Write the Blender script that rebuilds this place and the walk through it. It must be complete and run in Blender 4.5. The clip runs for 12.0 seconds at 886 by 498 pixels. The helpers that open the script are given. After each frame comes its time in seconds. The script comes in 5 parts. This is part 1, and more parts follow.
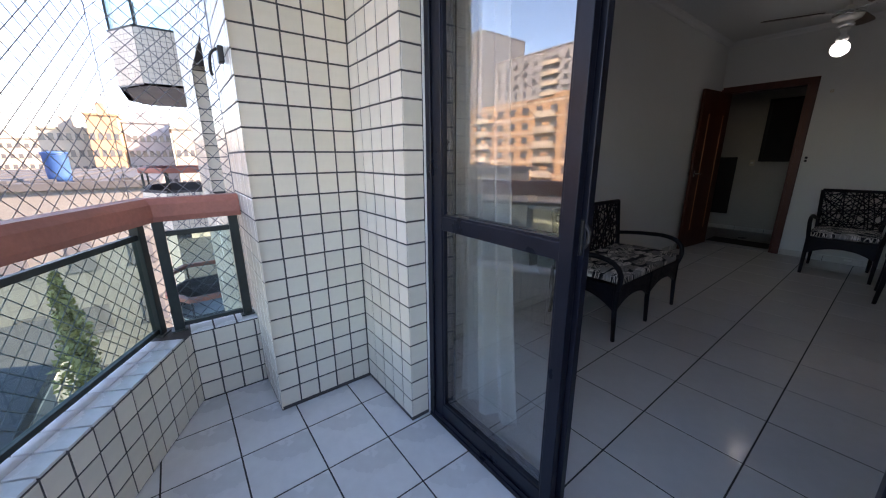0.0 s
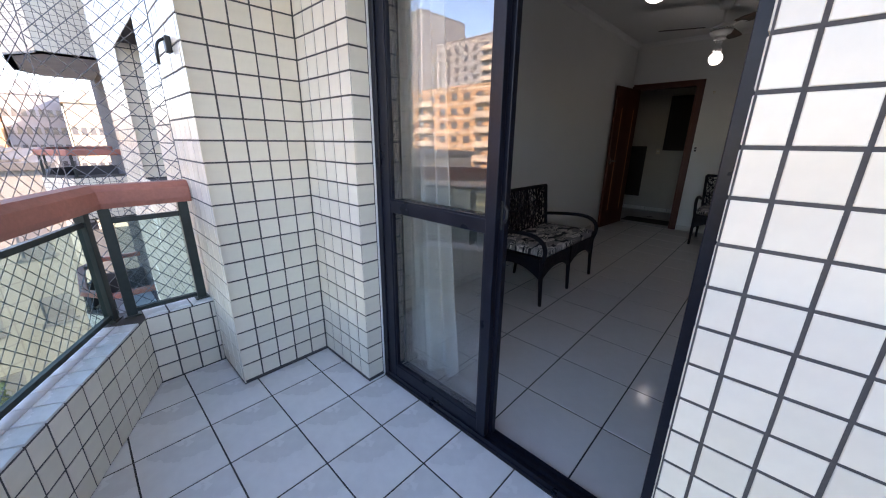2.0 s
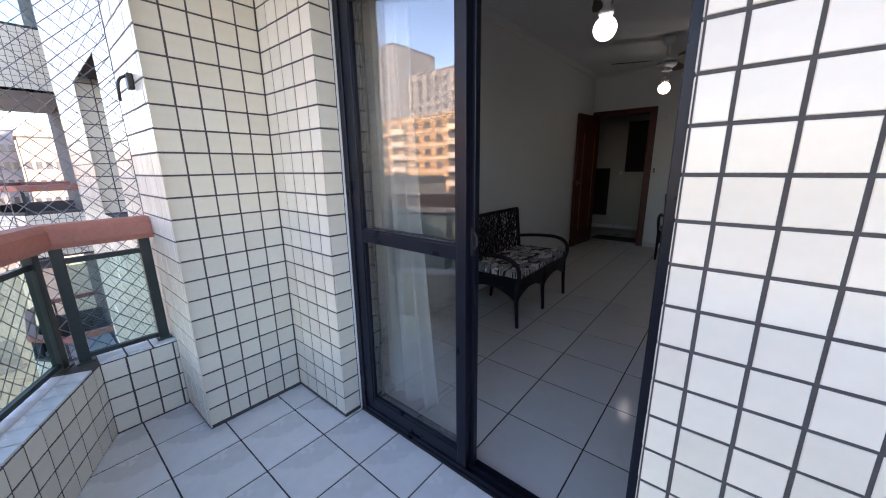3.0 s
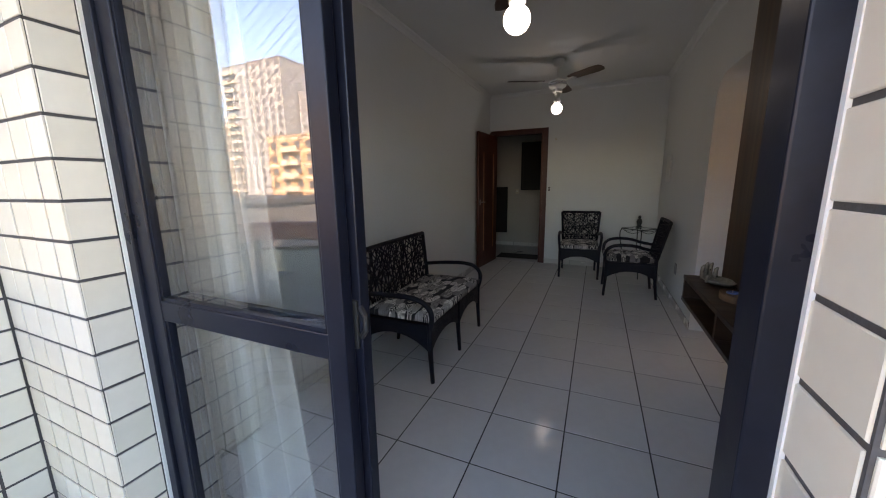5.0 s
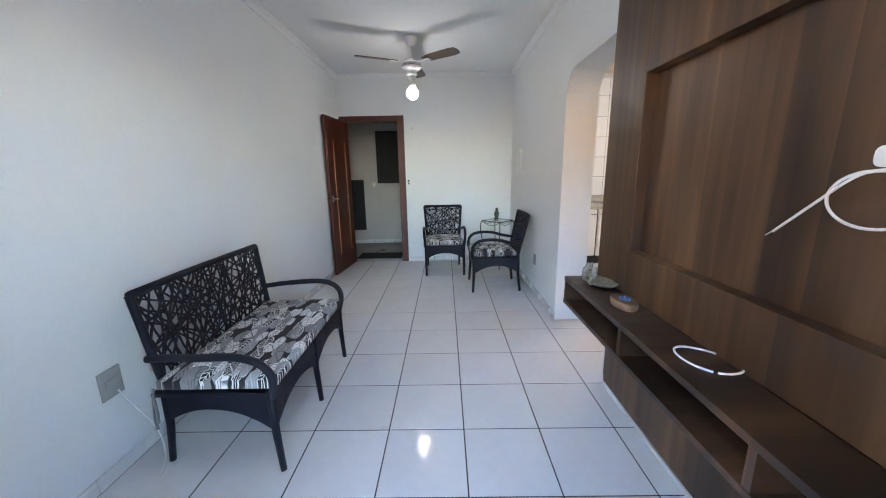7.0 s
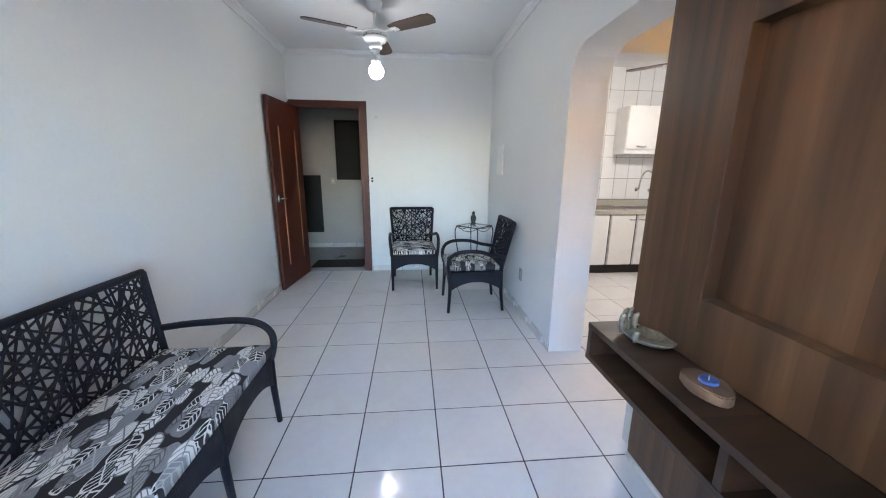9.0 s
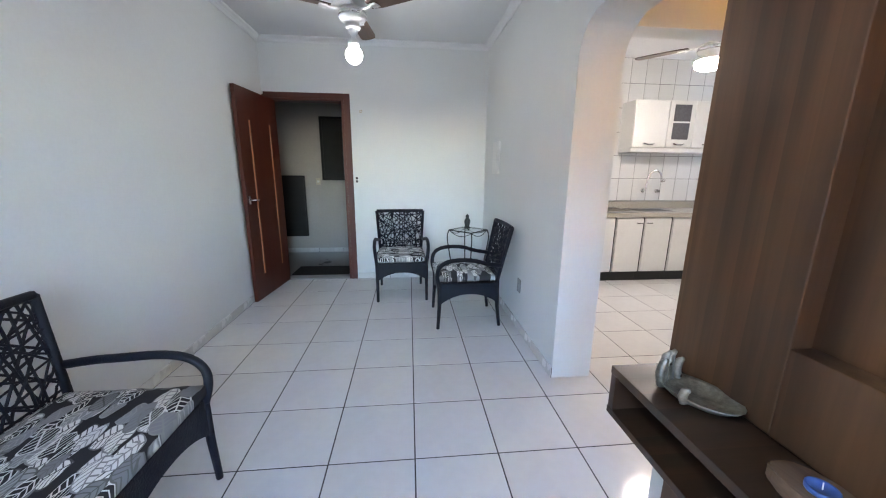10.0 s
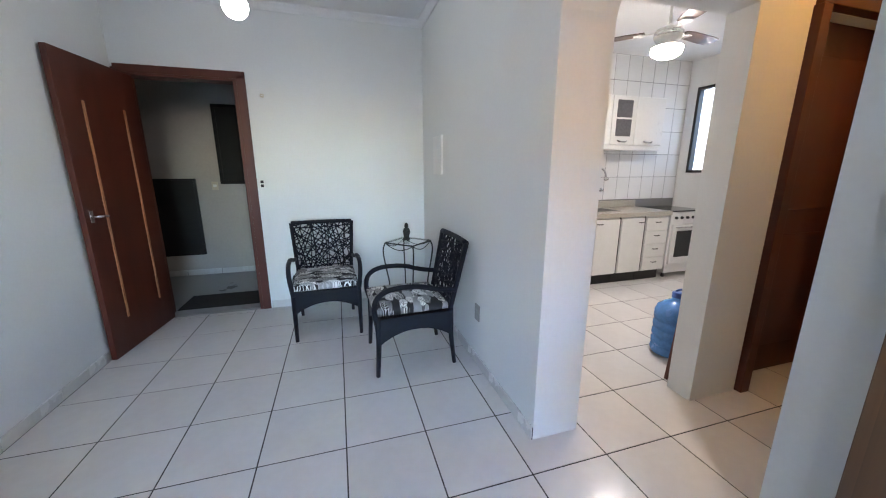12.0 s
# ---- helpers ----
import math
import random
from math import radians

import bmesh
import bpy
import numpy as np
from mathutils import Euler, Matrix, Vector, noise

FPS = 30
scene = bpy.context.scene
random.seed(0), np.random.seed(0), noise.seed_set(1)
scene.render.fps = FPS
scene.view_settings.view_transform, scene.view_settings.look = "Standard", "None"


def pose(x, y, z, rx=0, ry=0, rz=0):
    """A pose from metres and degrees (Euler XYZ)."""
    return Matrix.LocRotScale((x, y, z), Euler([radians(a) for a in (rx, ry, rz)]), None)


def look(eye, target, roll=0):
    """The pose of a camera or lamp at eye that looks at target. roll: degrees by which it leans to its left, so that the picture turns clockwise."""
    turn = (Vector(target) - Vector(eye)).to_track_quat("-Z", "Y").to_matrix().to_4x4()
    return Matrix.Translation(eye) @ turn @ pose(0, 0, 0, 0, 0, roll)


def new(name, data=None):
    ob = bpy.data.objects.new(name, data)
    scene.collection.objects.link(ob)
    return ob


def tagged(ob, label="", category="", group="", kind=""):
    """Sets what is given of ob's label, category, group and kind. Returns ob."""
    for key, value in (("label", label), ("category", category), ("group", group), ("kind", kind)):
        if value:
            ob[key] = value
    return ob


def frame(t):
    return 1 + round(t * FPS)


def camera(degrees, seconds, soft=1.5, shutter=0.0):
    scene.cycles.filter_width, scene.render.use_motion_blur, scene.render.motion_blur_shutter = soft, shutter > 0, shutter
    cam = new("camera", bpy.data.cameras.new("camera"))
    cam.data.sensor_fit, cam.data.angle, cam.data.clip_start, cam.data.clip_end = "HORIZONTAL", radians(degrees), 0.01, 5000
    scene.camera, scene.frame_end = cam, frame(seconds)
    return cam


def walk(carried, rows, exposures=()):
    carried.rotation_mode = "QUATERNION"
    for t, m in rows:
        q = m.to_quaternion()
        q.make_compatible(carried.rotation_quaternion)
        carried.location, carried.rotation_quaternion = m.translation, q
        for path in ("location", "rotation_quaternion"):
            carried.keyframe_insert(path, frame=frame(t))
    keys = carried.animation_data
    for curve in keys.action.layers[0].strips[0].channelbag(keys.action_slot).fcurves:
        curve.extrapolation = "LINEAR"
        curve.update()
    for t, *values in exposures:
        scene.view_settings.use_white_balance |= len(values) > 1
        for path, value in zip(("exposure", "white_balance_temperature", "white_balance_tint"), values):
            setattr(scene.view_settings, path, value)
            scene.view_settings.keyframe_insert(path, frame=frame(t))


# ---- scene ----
cam = camera(103.8, 12.0, soft=1.1)
PATH = [
    (0, (0.109, 0.074, 1.264), (1.278, 1.614, 0.753), -0.4),
    (0.5, (0.079, 0.034, 1.301), (1.516, 1.323, 0.778), 0.9),
    (1, (0.043, -0.025, 1.316), (1.518, 1.234, 0.825), 0.1),
    (1.5, (-0.003, -0.083, 1.307), (1.416, 1.213, 0.752), 0.6),
    (2, (-0.052, -0.107, 1.3), (1.331, 1.209, 0.705), 0.5),
    (2.5, (-0.062, -0.137, 1.318), (1.363, 1.18, 0.83), -0.4),
    (2.7, (-0.058, -0.149, 1.315), (1.391, 1.151, 0.854), -0.6),
    (4.5, (0.271, 0.161, 1.331), (2.017, 0.979, 0.799), -0.1),
    (5, (0.468, 0.171, 1.319), (2.266, 0.964, 0.949), -0.9),
    (5.5, (0.659, 0.257, 1.327), (2.49, 0.924, 0.879), 0.1),
    (6, (0.821, 0.328, 1.347), (2.764, 0.578, 0.948), -1.4),
    (6.5, (0.896, 0.341, 1.338), (2.845, 0.346, 0.891), -0.5),
    (7, (1.027, 0.336, 1.342), (2.98, 0.353, 0.912), -1.0),
    (7.2, (1.111, 0.321, 1.344), (3.068, 0.381, 0.936), -0.3),
    (8.8, (1.637, 0.363, 1.356), (3.592, 0.255, 0.946), 0.2),
    (9, (1.687, 0.377, 1.36), (3.627, 0.2, 0.908), 0.5),
    (9.5, (1.858, 0.339, 1.337), (3.782, 0.135, 0.83), 0.1),
    (10, (2.051, 0.267, 1.328), (3.993, 0.077, 0.886), 0.5),
    (10.5, (2.198, 0.223, 1.313), (4.12, -0.026, 0.819), 0.9),
    (11, (2.402, 0.254, 1.324), (4.296, -0.197, 0.866), 0.9),
    (11.5, (2.555, 0.237, 1.303), (4.409, -0.354, 0.843), -0.3),
    (12, (2.709, 0.217, 1.337), (4.576, -0.343, 0.892), -0.0),
]
walk(cam, [(t, look(eye, target, roll)) for t, eye, target, roll in PATH],
     [(0.0, 2.85, 7800, 27), (0.5, 3.25, 7900, 27), (1.0, 3.22, 7900, 27), (2.5, 3.06, 7900, 27), (4.5, 3.3, 8300, 28), (5.0, 3.68, 8800, 26), (5.5, 4.66, 9100, 25),
      (6.0, 5.33, 7700, 22), (6.5, 5.92, 7500, 20), (7.0, 5.88, 7300, 20), (9.0, 6.05, 6950, 19), (12.0, 5.96, 6950, 19)])

# ---- light ----
world = bpy.data.worlds.new("sky")
scene.world = world
world.use_nodes = True
_wn = world.node_tree.nodes
_sky = _wn.new("ShaderNodeTexSky")
_sky.sky_type = "NISHITA"
_sky.sun_disc = False
_sky.sun_elevation = radians(28)
_sky.sun_rotation = radians(119)
_sky.dust_density, _sky.ozone_density = 0.1, 3.5
_wn["Background"].inputs["Strength"].default_value = 0.13
world.node_tree.links.new(_sky.outputs[0], _wn["Background"].inputs["Color"])
sun = new("sun", bpy.data.lights.new("sun", "SUN"))
sun.data.energy, sun.data.angle, sun.data.color = 3.2, radians(0.6), (1.0, 0.86, 0.68)
sun.matrix_world = look((40, -22, 24.3), (0, 0, 0))

# ---- materials ----
def nodes_of(name):
    m = bpy.data.materials.new(name)
    m.use_nodes = True
    nt = m.node_tree
    return m, nt, nt.nodes["Principled BSDF"]


def ramp(nt, fac, stops):
    r = nt.nodes.new("ShaderNodeValToRGB")
    els = r.color_ramp.elements
    els[0].position, els[0].color = stops[0][0], (*stops[0][1], 1)
    els[1].position, els[1].color = stops[-1][0], (*stops[-1][1], 1)
    for p, c in stops[1:-1]:
        els.new(p).color = (*c, 1)
    nt.links.new(fac, r.inputs[0])
    return r.outputs[0]


def noise_tex(nt, scale, detail=4, stretch=(1, 1, 1), coord="Object", rough=0.55):
    tc = nt.nodes.new("ShaderNodeTexCoord")
    mp = nt.nodes.new("ShaderNodeMapping")
    mp.inputs["Scale"].default_value = stretch
    n = nt.nodes.new("ShaderNodeTexNoise")
    n.inputs["Scale"].default_value, n.inputs["Detail"].default_value = scale, detail
    n.inputs["Roughness"].default_value = rough
    nt.links.new(tc.outputs[coord], mp.inputs[0])
    nt.links.new(mp.outputs[0], n.inputs[0])
    return n.outputs[0]


def mul(c, k):
    return tuple(min(1.0, v * k) for v in c)


def mixc(nt, a, b, fac, mode="MIX"):
    n = nt.nodes.new("ShaderNodeMix")
    n.data_type, n.blend_type = "RGBA", mode
    for value, i in ((fac, 0), (a, 6), (b, 7)):
        if hasattr(value, "links"):
            nt.links.new(value, n.inputs[i])
        else:
            n.inputs[i].default_value = value if i == 0 else (*value, 1)
    return n.outputs[2]


def bumped(nt, p, height, strength, dist=0.01):
    b = nt.nodes.new("ShaderNodeBump")
    b.inputs["Strength"].default_value, b.inputs["Distance"].default_value = strength, dist
    nt.links.new(height, b.inputs["Height"])
    nt.links.new(b.outputs[0], p.inputs["Normal"])


def surface(name, base, rough=0.6, metal=0.0, var=0.12, big=1.3, fine=40, bump=0.1, rvar=0.1, rand=0.0, spec=0.5):
    """A painted, cast or glazed surface: slow stains, fine grain, uneven gloss, slight relief."""
    m, nt, p = nodes_of(name)
    a = noise_tex(nt, big, 5)
    b = noise_tex(nt, fine, 3)
    c1 = ramp(nt, a, [(0.3, mul(base, 1 - var)), (0.7, mul(base, 1 + var * 0.6))])
    c2 = ramp(nt, b, [(0.3, (1 - var * 0.7,) * 3), (0.7, (1, 1, 1))])
    col = mixc(nt, c1, c2, 1.0, "MULTIPLY")
    if rand:
        oi = nt.nodes.new("ShaderNodeObjectInfo")
        col = mixc(nt, col, ramp(nt, oi.outputs["Random"], [(0, (1 - rand, 1 - rand, 1 - rand * 1.15)), (1, (1, 1, 1))]), 1.0, "MULTIPLY")
    nt.links.new(col, p.inputs["Base Color"])
    rr = ramp(nt, a, [(0.3, (max(0.02, rough - rvar),) * 3), (0.7, (min(1, rough + rvar),) * 3)])
    nt.links.new(rr, p.inputs["Roughness"])
    p.inputs["Metallic"].default_value = metal
    p.inputs["Specular IOR Level"].default_value = spec
    if bump:
        bumped(nt, p, b, bump, 0.004)
    return m


def wood(name, dark, light, axis="z", plank=0.0, rough=0.45, scale=1.0, strong=0.8, stave=1.0):
    """Grained wood veneer; axis is the way of the grain; plank the width of boards told apart by tone."""
    m, nt, p = nodes_of(name)
    st = {"x": (0.12, 1, 1), "y": (1, 0.12, 1), "z": (1, 1, 0.12)}[axis]
    g1 = noise_tex(nt, 14 * scale, 6, st)
    g2 = noise_tex(nt, 110 * scale, 3, tuple(0.04 if s < 1 else 1 for s in st))
    slow = noise_tex(nt, 5 * scale, 2, tuple(0.05 if s < 1 else 1 for s in st))
    mid = tuple((a + b) / 2 for a, b in zip(dark, light))
    c = ramp(nt, slow, [(0.32, dark), (0.5, mid), (0.68, light)])
    c = mixc(nt, c, ramp(nt, g1, [(0.35, (0.62, 0.6, 0.58)), (0.65, (1.0, 1.0, 1.0))]), strong, "MULTIPLY")
    c = mixc(nt, c, ramp(nt, g2, [(0.35, (0.75, 0.74, 0.72)), (0.6, (1, 1, 1))]), strong * 0.85, "MULTIPLY")
    if plank:
        tc = nt.nodes.new("ShaderNodeTexCoord")
        sx = nt.nodes.new("ShaderNodeSeparateXYZ")
        nt.links.new(tc.outputs["Object"], sx.inputs[0])
        def maths(op, u, v=0.0, w=0.0):
            n = nt.nodes.new("ShaderNodeMath")
            n.operation = op
            for q, val in enumerate((u, v, w)):
                if isinstance(val, (int, float)):
                    n.inputs[q].default_value = val
                else:
                    nt.links.new(val, n.inputs[q])
            return n.outputs[0]
        # staves of uneven width, each running from a paler to a darker edge
        along = sx.outputs[0] if axis in ("z", "y") else sx.outputs[2]
        pos = maths("ADD", maths("DIVIDE", along, plank), maths("MULTIPLY", maths("SINE", maths("MULTIPLY", along, 9.1)), 0.9))
        w = nt.nodes.new("ShaderNodeTexWhiteNoise")
        w.noise_dimensions = "1D"
        nt.links.new(maths("FLOOR", pos), w.inputs["W"])
        c = mixc(nt, c, ramp(nt, w.outputs[0], [(0, (0.5, 0.47, 0.45)), (0.5, (0.9, 0.88, 0.85)), (1, (1.25, 1.22, 1.15))]), stave, "MULTIPLY")
        edge = maths("ADD", maths("FRACT", pos), maths("MULTIPLY", slow, 0.5))
        c = mixc(nt, c, ramp(nt, edge, [(0.1, (1.25, 1.2, 1.1)), (0.5, (1.0, 1.0, 1.0)), (1.2, (0.68, 0.66, 0.64))]), 0.9 * stave, "MULTIPLY")
        # long clouded figure running through the staves
        figure = noise_tex(nt, 7 * scale, 3, tuple(0.16 if v < 1 else 1.9 for v in st), rough=0.45)
        c = mixc(nt, c, ramp(nt, figure, [(0.32, (0.52, 0.48, 0.45)), (0.5, (1.0, 0.98, 0.95)), (0.68, (1.55, 1.5, 1.38))]), 0.85, "MULTIPLY")
    nt.links.new(c, p.inputs["Base Color"])
    nt.links.new(ramp(nt, g1, [(0.3, (rough - 0.1 * strong,) * 3), (0.7, (rough + 0.12 * strong,) * 3)]), p.inputs["Roughness"])
    bumped(nt, p, g2, 0.12, 0.002)
    return m


def glass(name, face=0.03, tint=(1, 1, 1), rough=0.0):
    """A thin pane: clear, with a gloss that grows towards glancing angles; face is the gloss seen straight on."""
    m, nt, p = nodes_of(name)
    nt.nodes.remove(p)
    t = nt.nodes.new("ShaderNodeBsdfTransparent")
    t.inputs[0].default_value = (*tint, 1)
    g = nt.nodes.new("ShaderNodeBsdfGlossy")
    g.inputs["Roughness"].default_value = rough
    lw = nt.nodes.new("ShaderNodeLayerWeight")
    lw.inputs[0].default_value = 0.5
    pw = nt.nodes.new("ShaderNodeMath")
    pw.operation = "POWER"
    nt.links.new(lw.outputs["Facing"], pw.inputs[0])
    pw.inputs[1].default_value = 4.0
    ma = nt.nodes.new("ShaderNodeMath")
    ma.operation = "MULTIPLY_ADD"
    nt.links.new(pw.outputs[0], ma.inputs[0])
    ma.inputs[1].default_value, ma.inputs[2].default_value = 0.9, face
    mx = nt.nodes.new("ShaderNodeMixShader")
    nt.links.new(ma.outputs[0], mx.inputs[0])
    nt.links.new(t.outputs[0], mx.inputs[1])
    nt.links.new(g.outputs[0], mx.inputs[2])
    nt.links.new(mx.outputs[0], nt.nodes["Material Output"].inputs[0])
    return m


def lamp_glow(name, colour, strength):
    m, nt, p = nodes_of(name)
    p.inputs["Base Color"].default_value = (0.9, 0.9, 0.88, 1)
    p.inputs["Emission Color"].default_value = (*colour, 1)
    p.inputs["Emission Strength"].default_value = strength
    return m


def leaf_print(name):
    """Cotton print: pale, grey and outlined leaves with veins, lying over one another on black."""
    m, nt, p = nodes_of(name)
    N, Lk = nt.nodes, nt.links

    def maths(op, x, y=None, z=None):
        n = N.new("ShaderNodeMath")
        n.operation = op
        for i, v in enumerate((x, y, z)):
            if v is None:
                continue
            if isinstance(v, (int, float)):
                n.inputs[i].default_value = v
            else:
                Lk.new(v, n.inputs[i])
        return n.outputs[0]

    def step(v, lo, hi):
        n = N.new("ShaderNodeMapRange")
        n.inputs[1].default_value, n.inputs[2].default_value = lo, hi
        Lk.new(v, n.inputs[0])
        return n.outputs[0]

    tc = N.new("ShaderNodeTexCoord")
    warp = N.new("ShaderNodeTexNoise")
    warp.inputs["Scale"].default_value = 9
    Lk.new(tc.outputs["Object"], warp.inputs[0])
    add = N.new("ShaderNodeVectorMath")
    add.operation = "MULTIPLY_ADD"
    Lk.new(warp.outputs["Color"], add.inputs[0])
    add.inputs[1].default_value = (0.03, 0.03, 0.0)
    Lk.new(tc.outputs["Object"], add.inputs[2])
    col = (0.012, 0.012, 0.016)
    for k, (turn, sc, share) in enumerate(((0.9, (7.0, 17.5, 0), 0.2), (-0.5, (6.3, 15, 0), 0.25), (0.25, (7.6, 17, 0), 0.4), (2.2, (7.0, 15.5, 0), 0.5))):
        mp = N.new("ShaderNodeMapping")
        mp.inputs["Rotation"].default_value = (0, 0, turn)
        mp.inputs["Scale"].default_value = sc
        mp.inputs["Location"].default_value = (k * 3.37, k * 1.73, 0)
        Lk.new(add.outputs[0], mp.inputs[0])
        v = N.new("ShaderNodeTexVoronoi")
        v.voronoi_dimensions = "2D"
        v.inputs["Scale"].default_value = 1.0
        v.inputs["Randomness"].default_value = 0.8
        Lk.new(mp.outputs[0], v.inputs[0])
        off = N.new("ShaderNodeVectorMath")
        off.operation = "SUBTRACT"
        Lk.new(mp.outputs[0], off.inputs[0])
        Lk.new(v.outputs["Position"], off.inputs[1])
        xyz = N.new("ShaderNodeSeparateXYZ")
        Lk.new(off.outputs[0], xyz.inputs[0])
        rgb = N.new("ShaderNodeSeparateColor")
        Lk.new(v.outputs["Color"], rgb.inputs[0])
        lx, ay = xyz.outputs[0], maths("ABSOLUTE", xyz.outputs[1])
        # pointed leaf: |y| under a bow that closes at both tips
        bow = maths("SUBTRACT", 0.46, maths("MULTIPLY", maths("MULTIPLY", lx, lx), 2.0))
        depth = maths("SUBTRACT", bow, ay)
        mask = step(depth, 0.0, 0.02)
        rim = maths("SUBTRACT", 1.0, step(depth, 0.05, 0.08))
        rib = maths("SUBTRACT", 1.0, step(ay, 0.015, 0.035))
        side = maths("FRACT", maths("MULTIPLY_ADD", ay, 2.6, maths("MULTIPLY", lx, 6.0)))
        vein = maths("MAXIMUM", rib, maths("SUBTRACT", 1.0, step(maths("ABSOLUTE", maths("SUBTRACT", side, 0.5)), 0.09, 0.15)))
        tone = ramp(nt, rgb.outputs[0], [(0.0, (0.76, 0.75, 0.72)), (0.38, (0.7, 0.69, 0.67)), (0.42, (0.2, 0.2, 0.21)), (0.7, (0.26, 0.26, 0.27)), (0.74, (0.016, 0.016, 0.02)), (1.0, (0.016, 0.016, 0.02))])
        ink = ramp(nt, rgb.outputs[0], [(0.0, (0.05, 0.05, 0.055)), (0.38, (0.3, 0.3, 0.3)), (0.42, (0.05, 0.05, 0.05)), (0.7, (0.5, 0.5, 0.49)), (0.74, (0.7, 0.69, 0.67)), (1.0, (0.74, 0.73, 0.7))])
        leafc = mixc(nt, tone, ink, vein)
        leafc = mixc(nt, leafc, ink, rim)
        on = maths("MULTIPLY", mask, step(rgb.outputs[2], share, share + 0.001))
        col = mixc(nt, col, leafc, on)
    Lk.new(col, p.inputs["Base Color"])
    p.inputs["Roughness"].default_value = 0.9
    bumped(nt, p, noise_tex(nt, 300, 2), 0.25, 0.002)
    return m


def sheer(name):
    m, nt, p = nodes_of(name)
    nt.nodes.remove(p)
    d = nt.nodes.new("ShaderNodeBsdfDiffuse")
    tr = nt.nodes.new("ShaderNodeBsdfTranslucent")
    c = ramp(nt, noise_tex(nt, 60, 3), [(0.3, (0.84, 0.83, 0.8)), (0.7, (0.92, 0.91, 0.88))])
    for s in (d, tr):
        nt.links.new(c, s.inputs[0])
    mx = nt.nodes.new("ShaderNodeMixShader")
    mx.inputs[0].default_value = 0.4
    nt.links.new(d.outputs[0], mx.inputs[1])
    nt.links.new(tr.outputs[0], mx.inputs[2])
    nt.links.new(mx.outputs[0], nt.nodes["Material Output"].inputs[0])
    return m


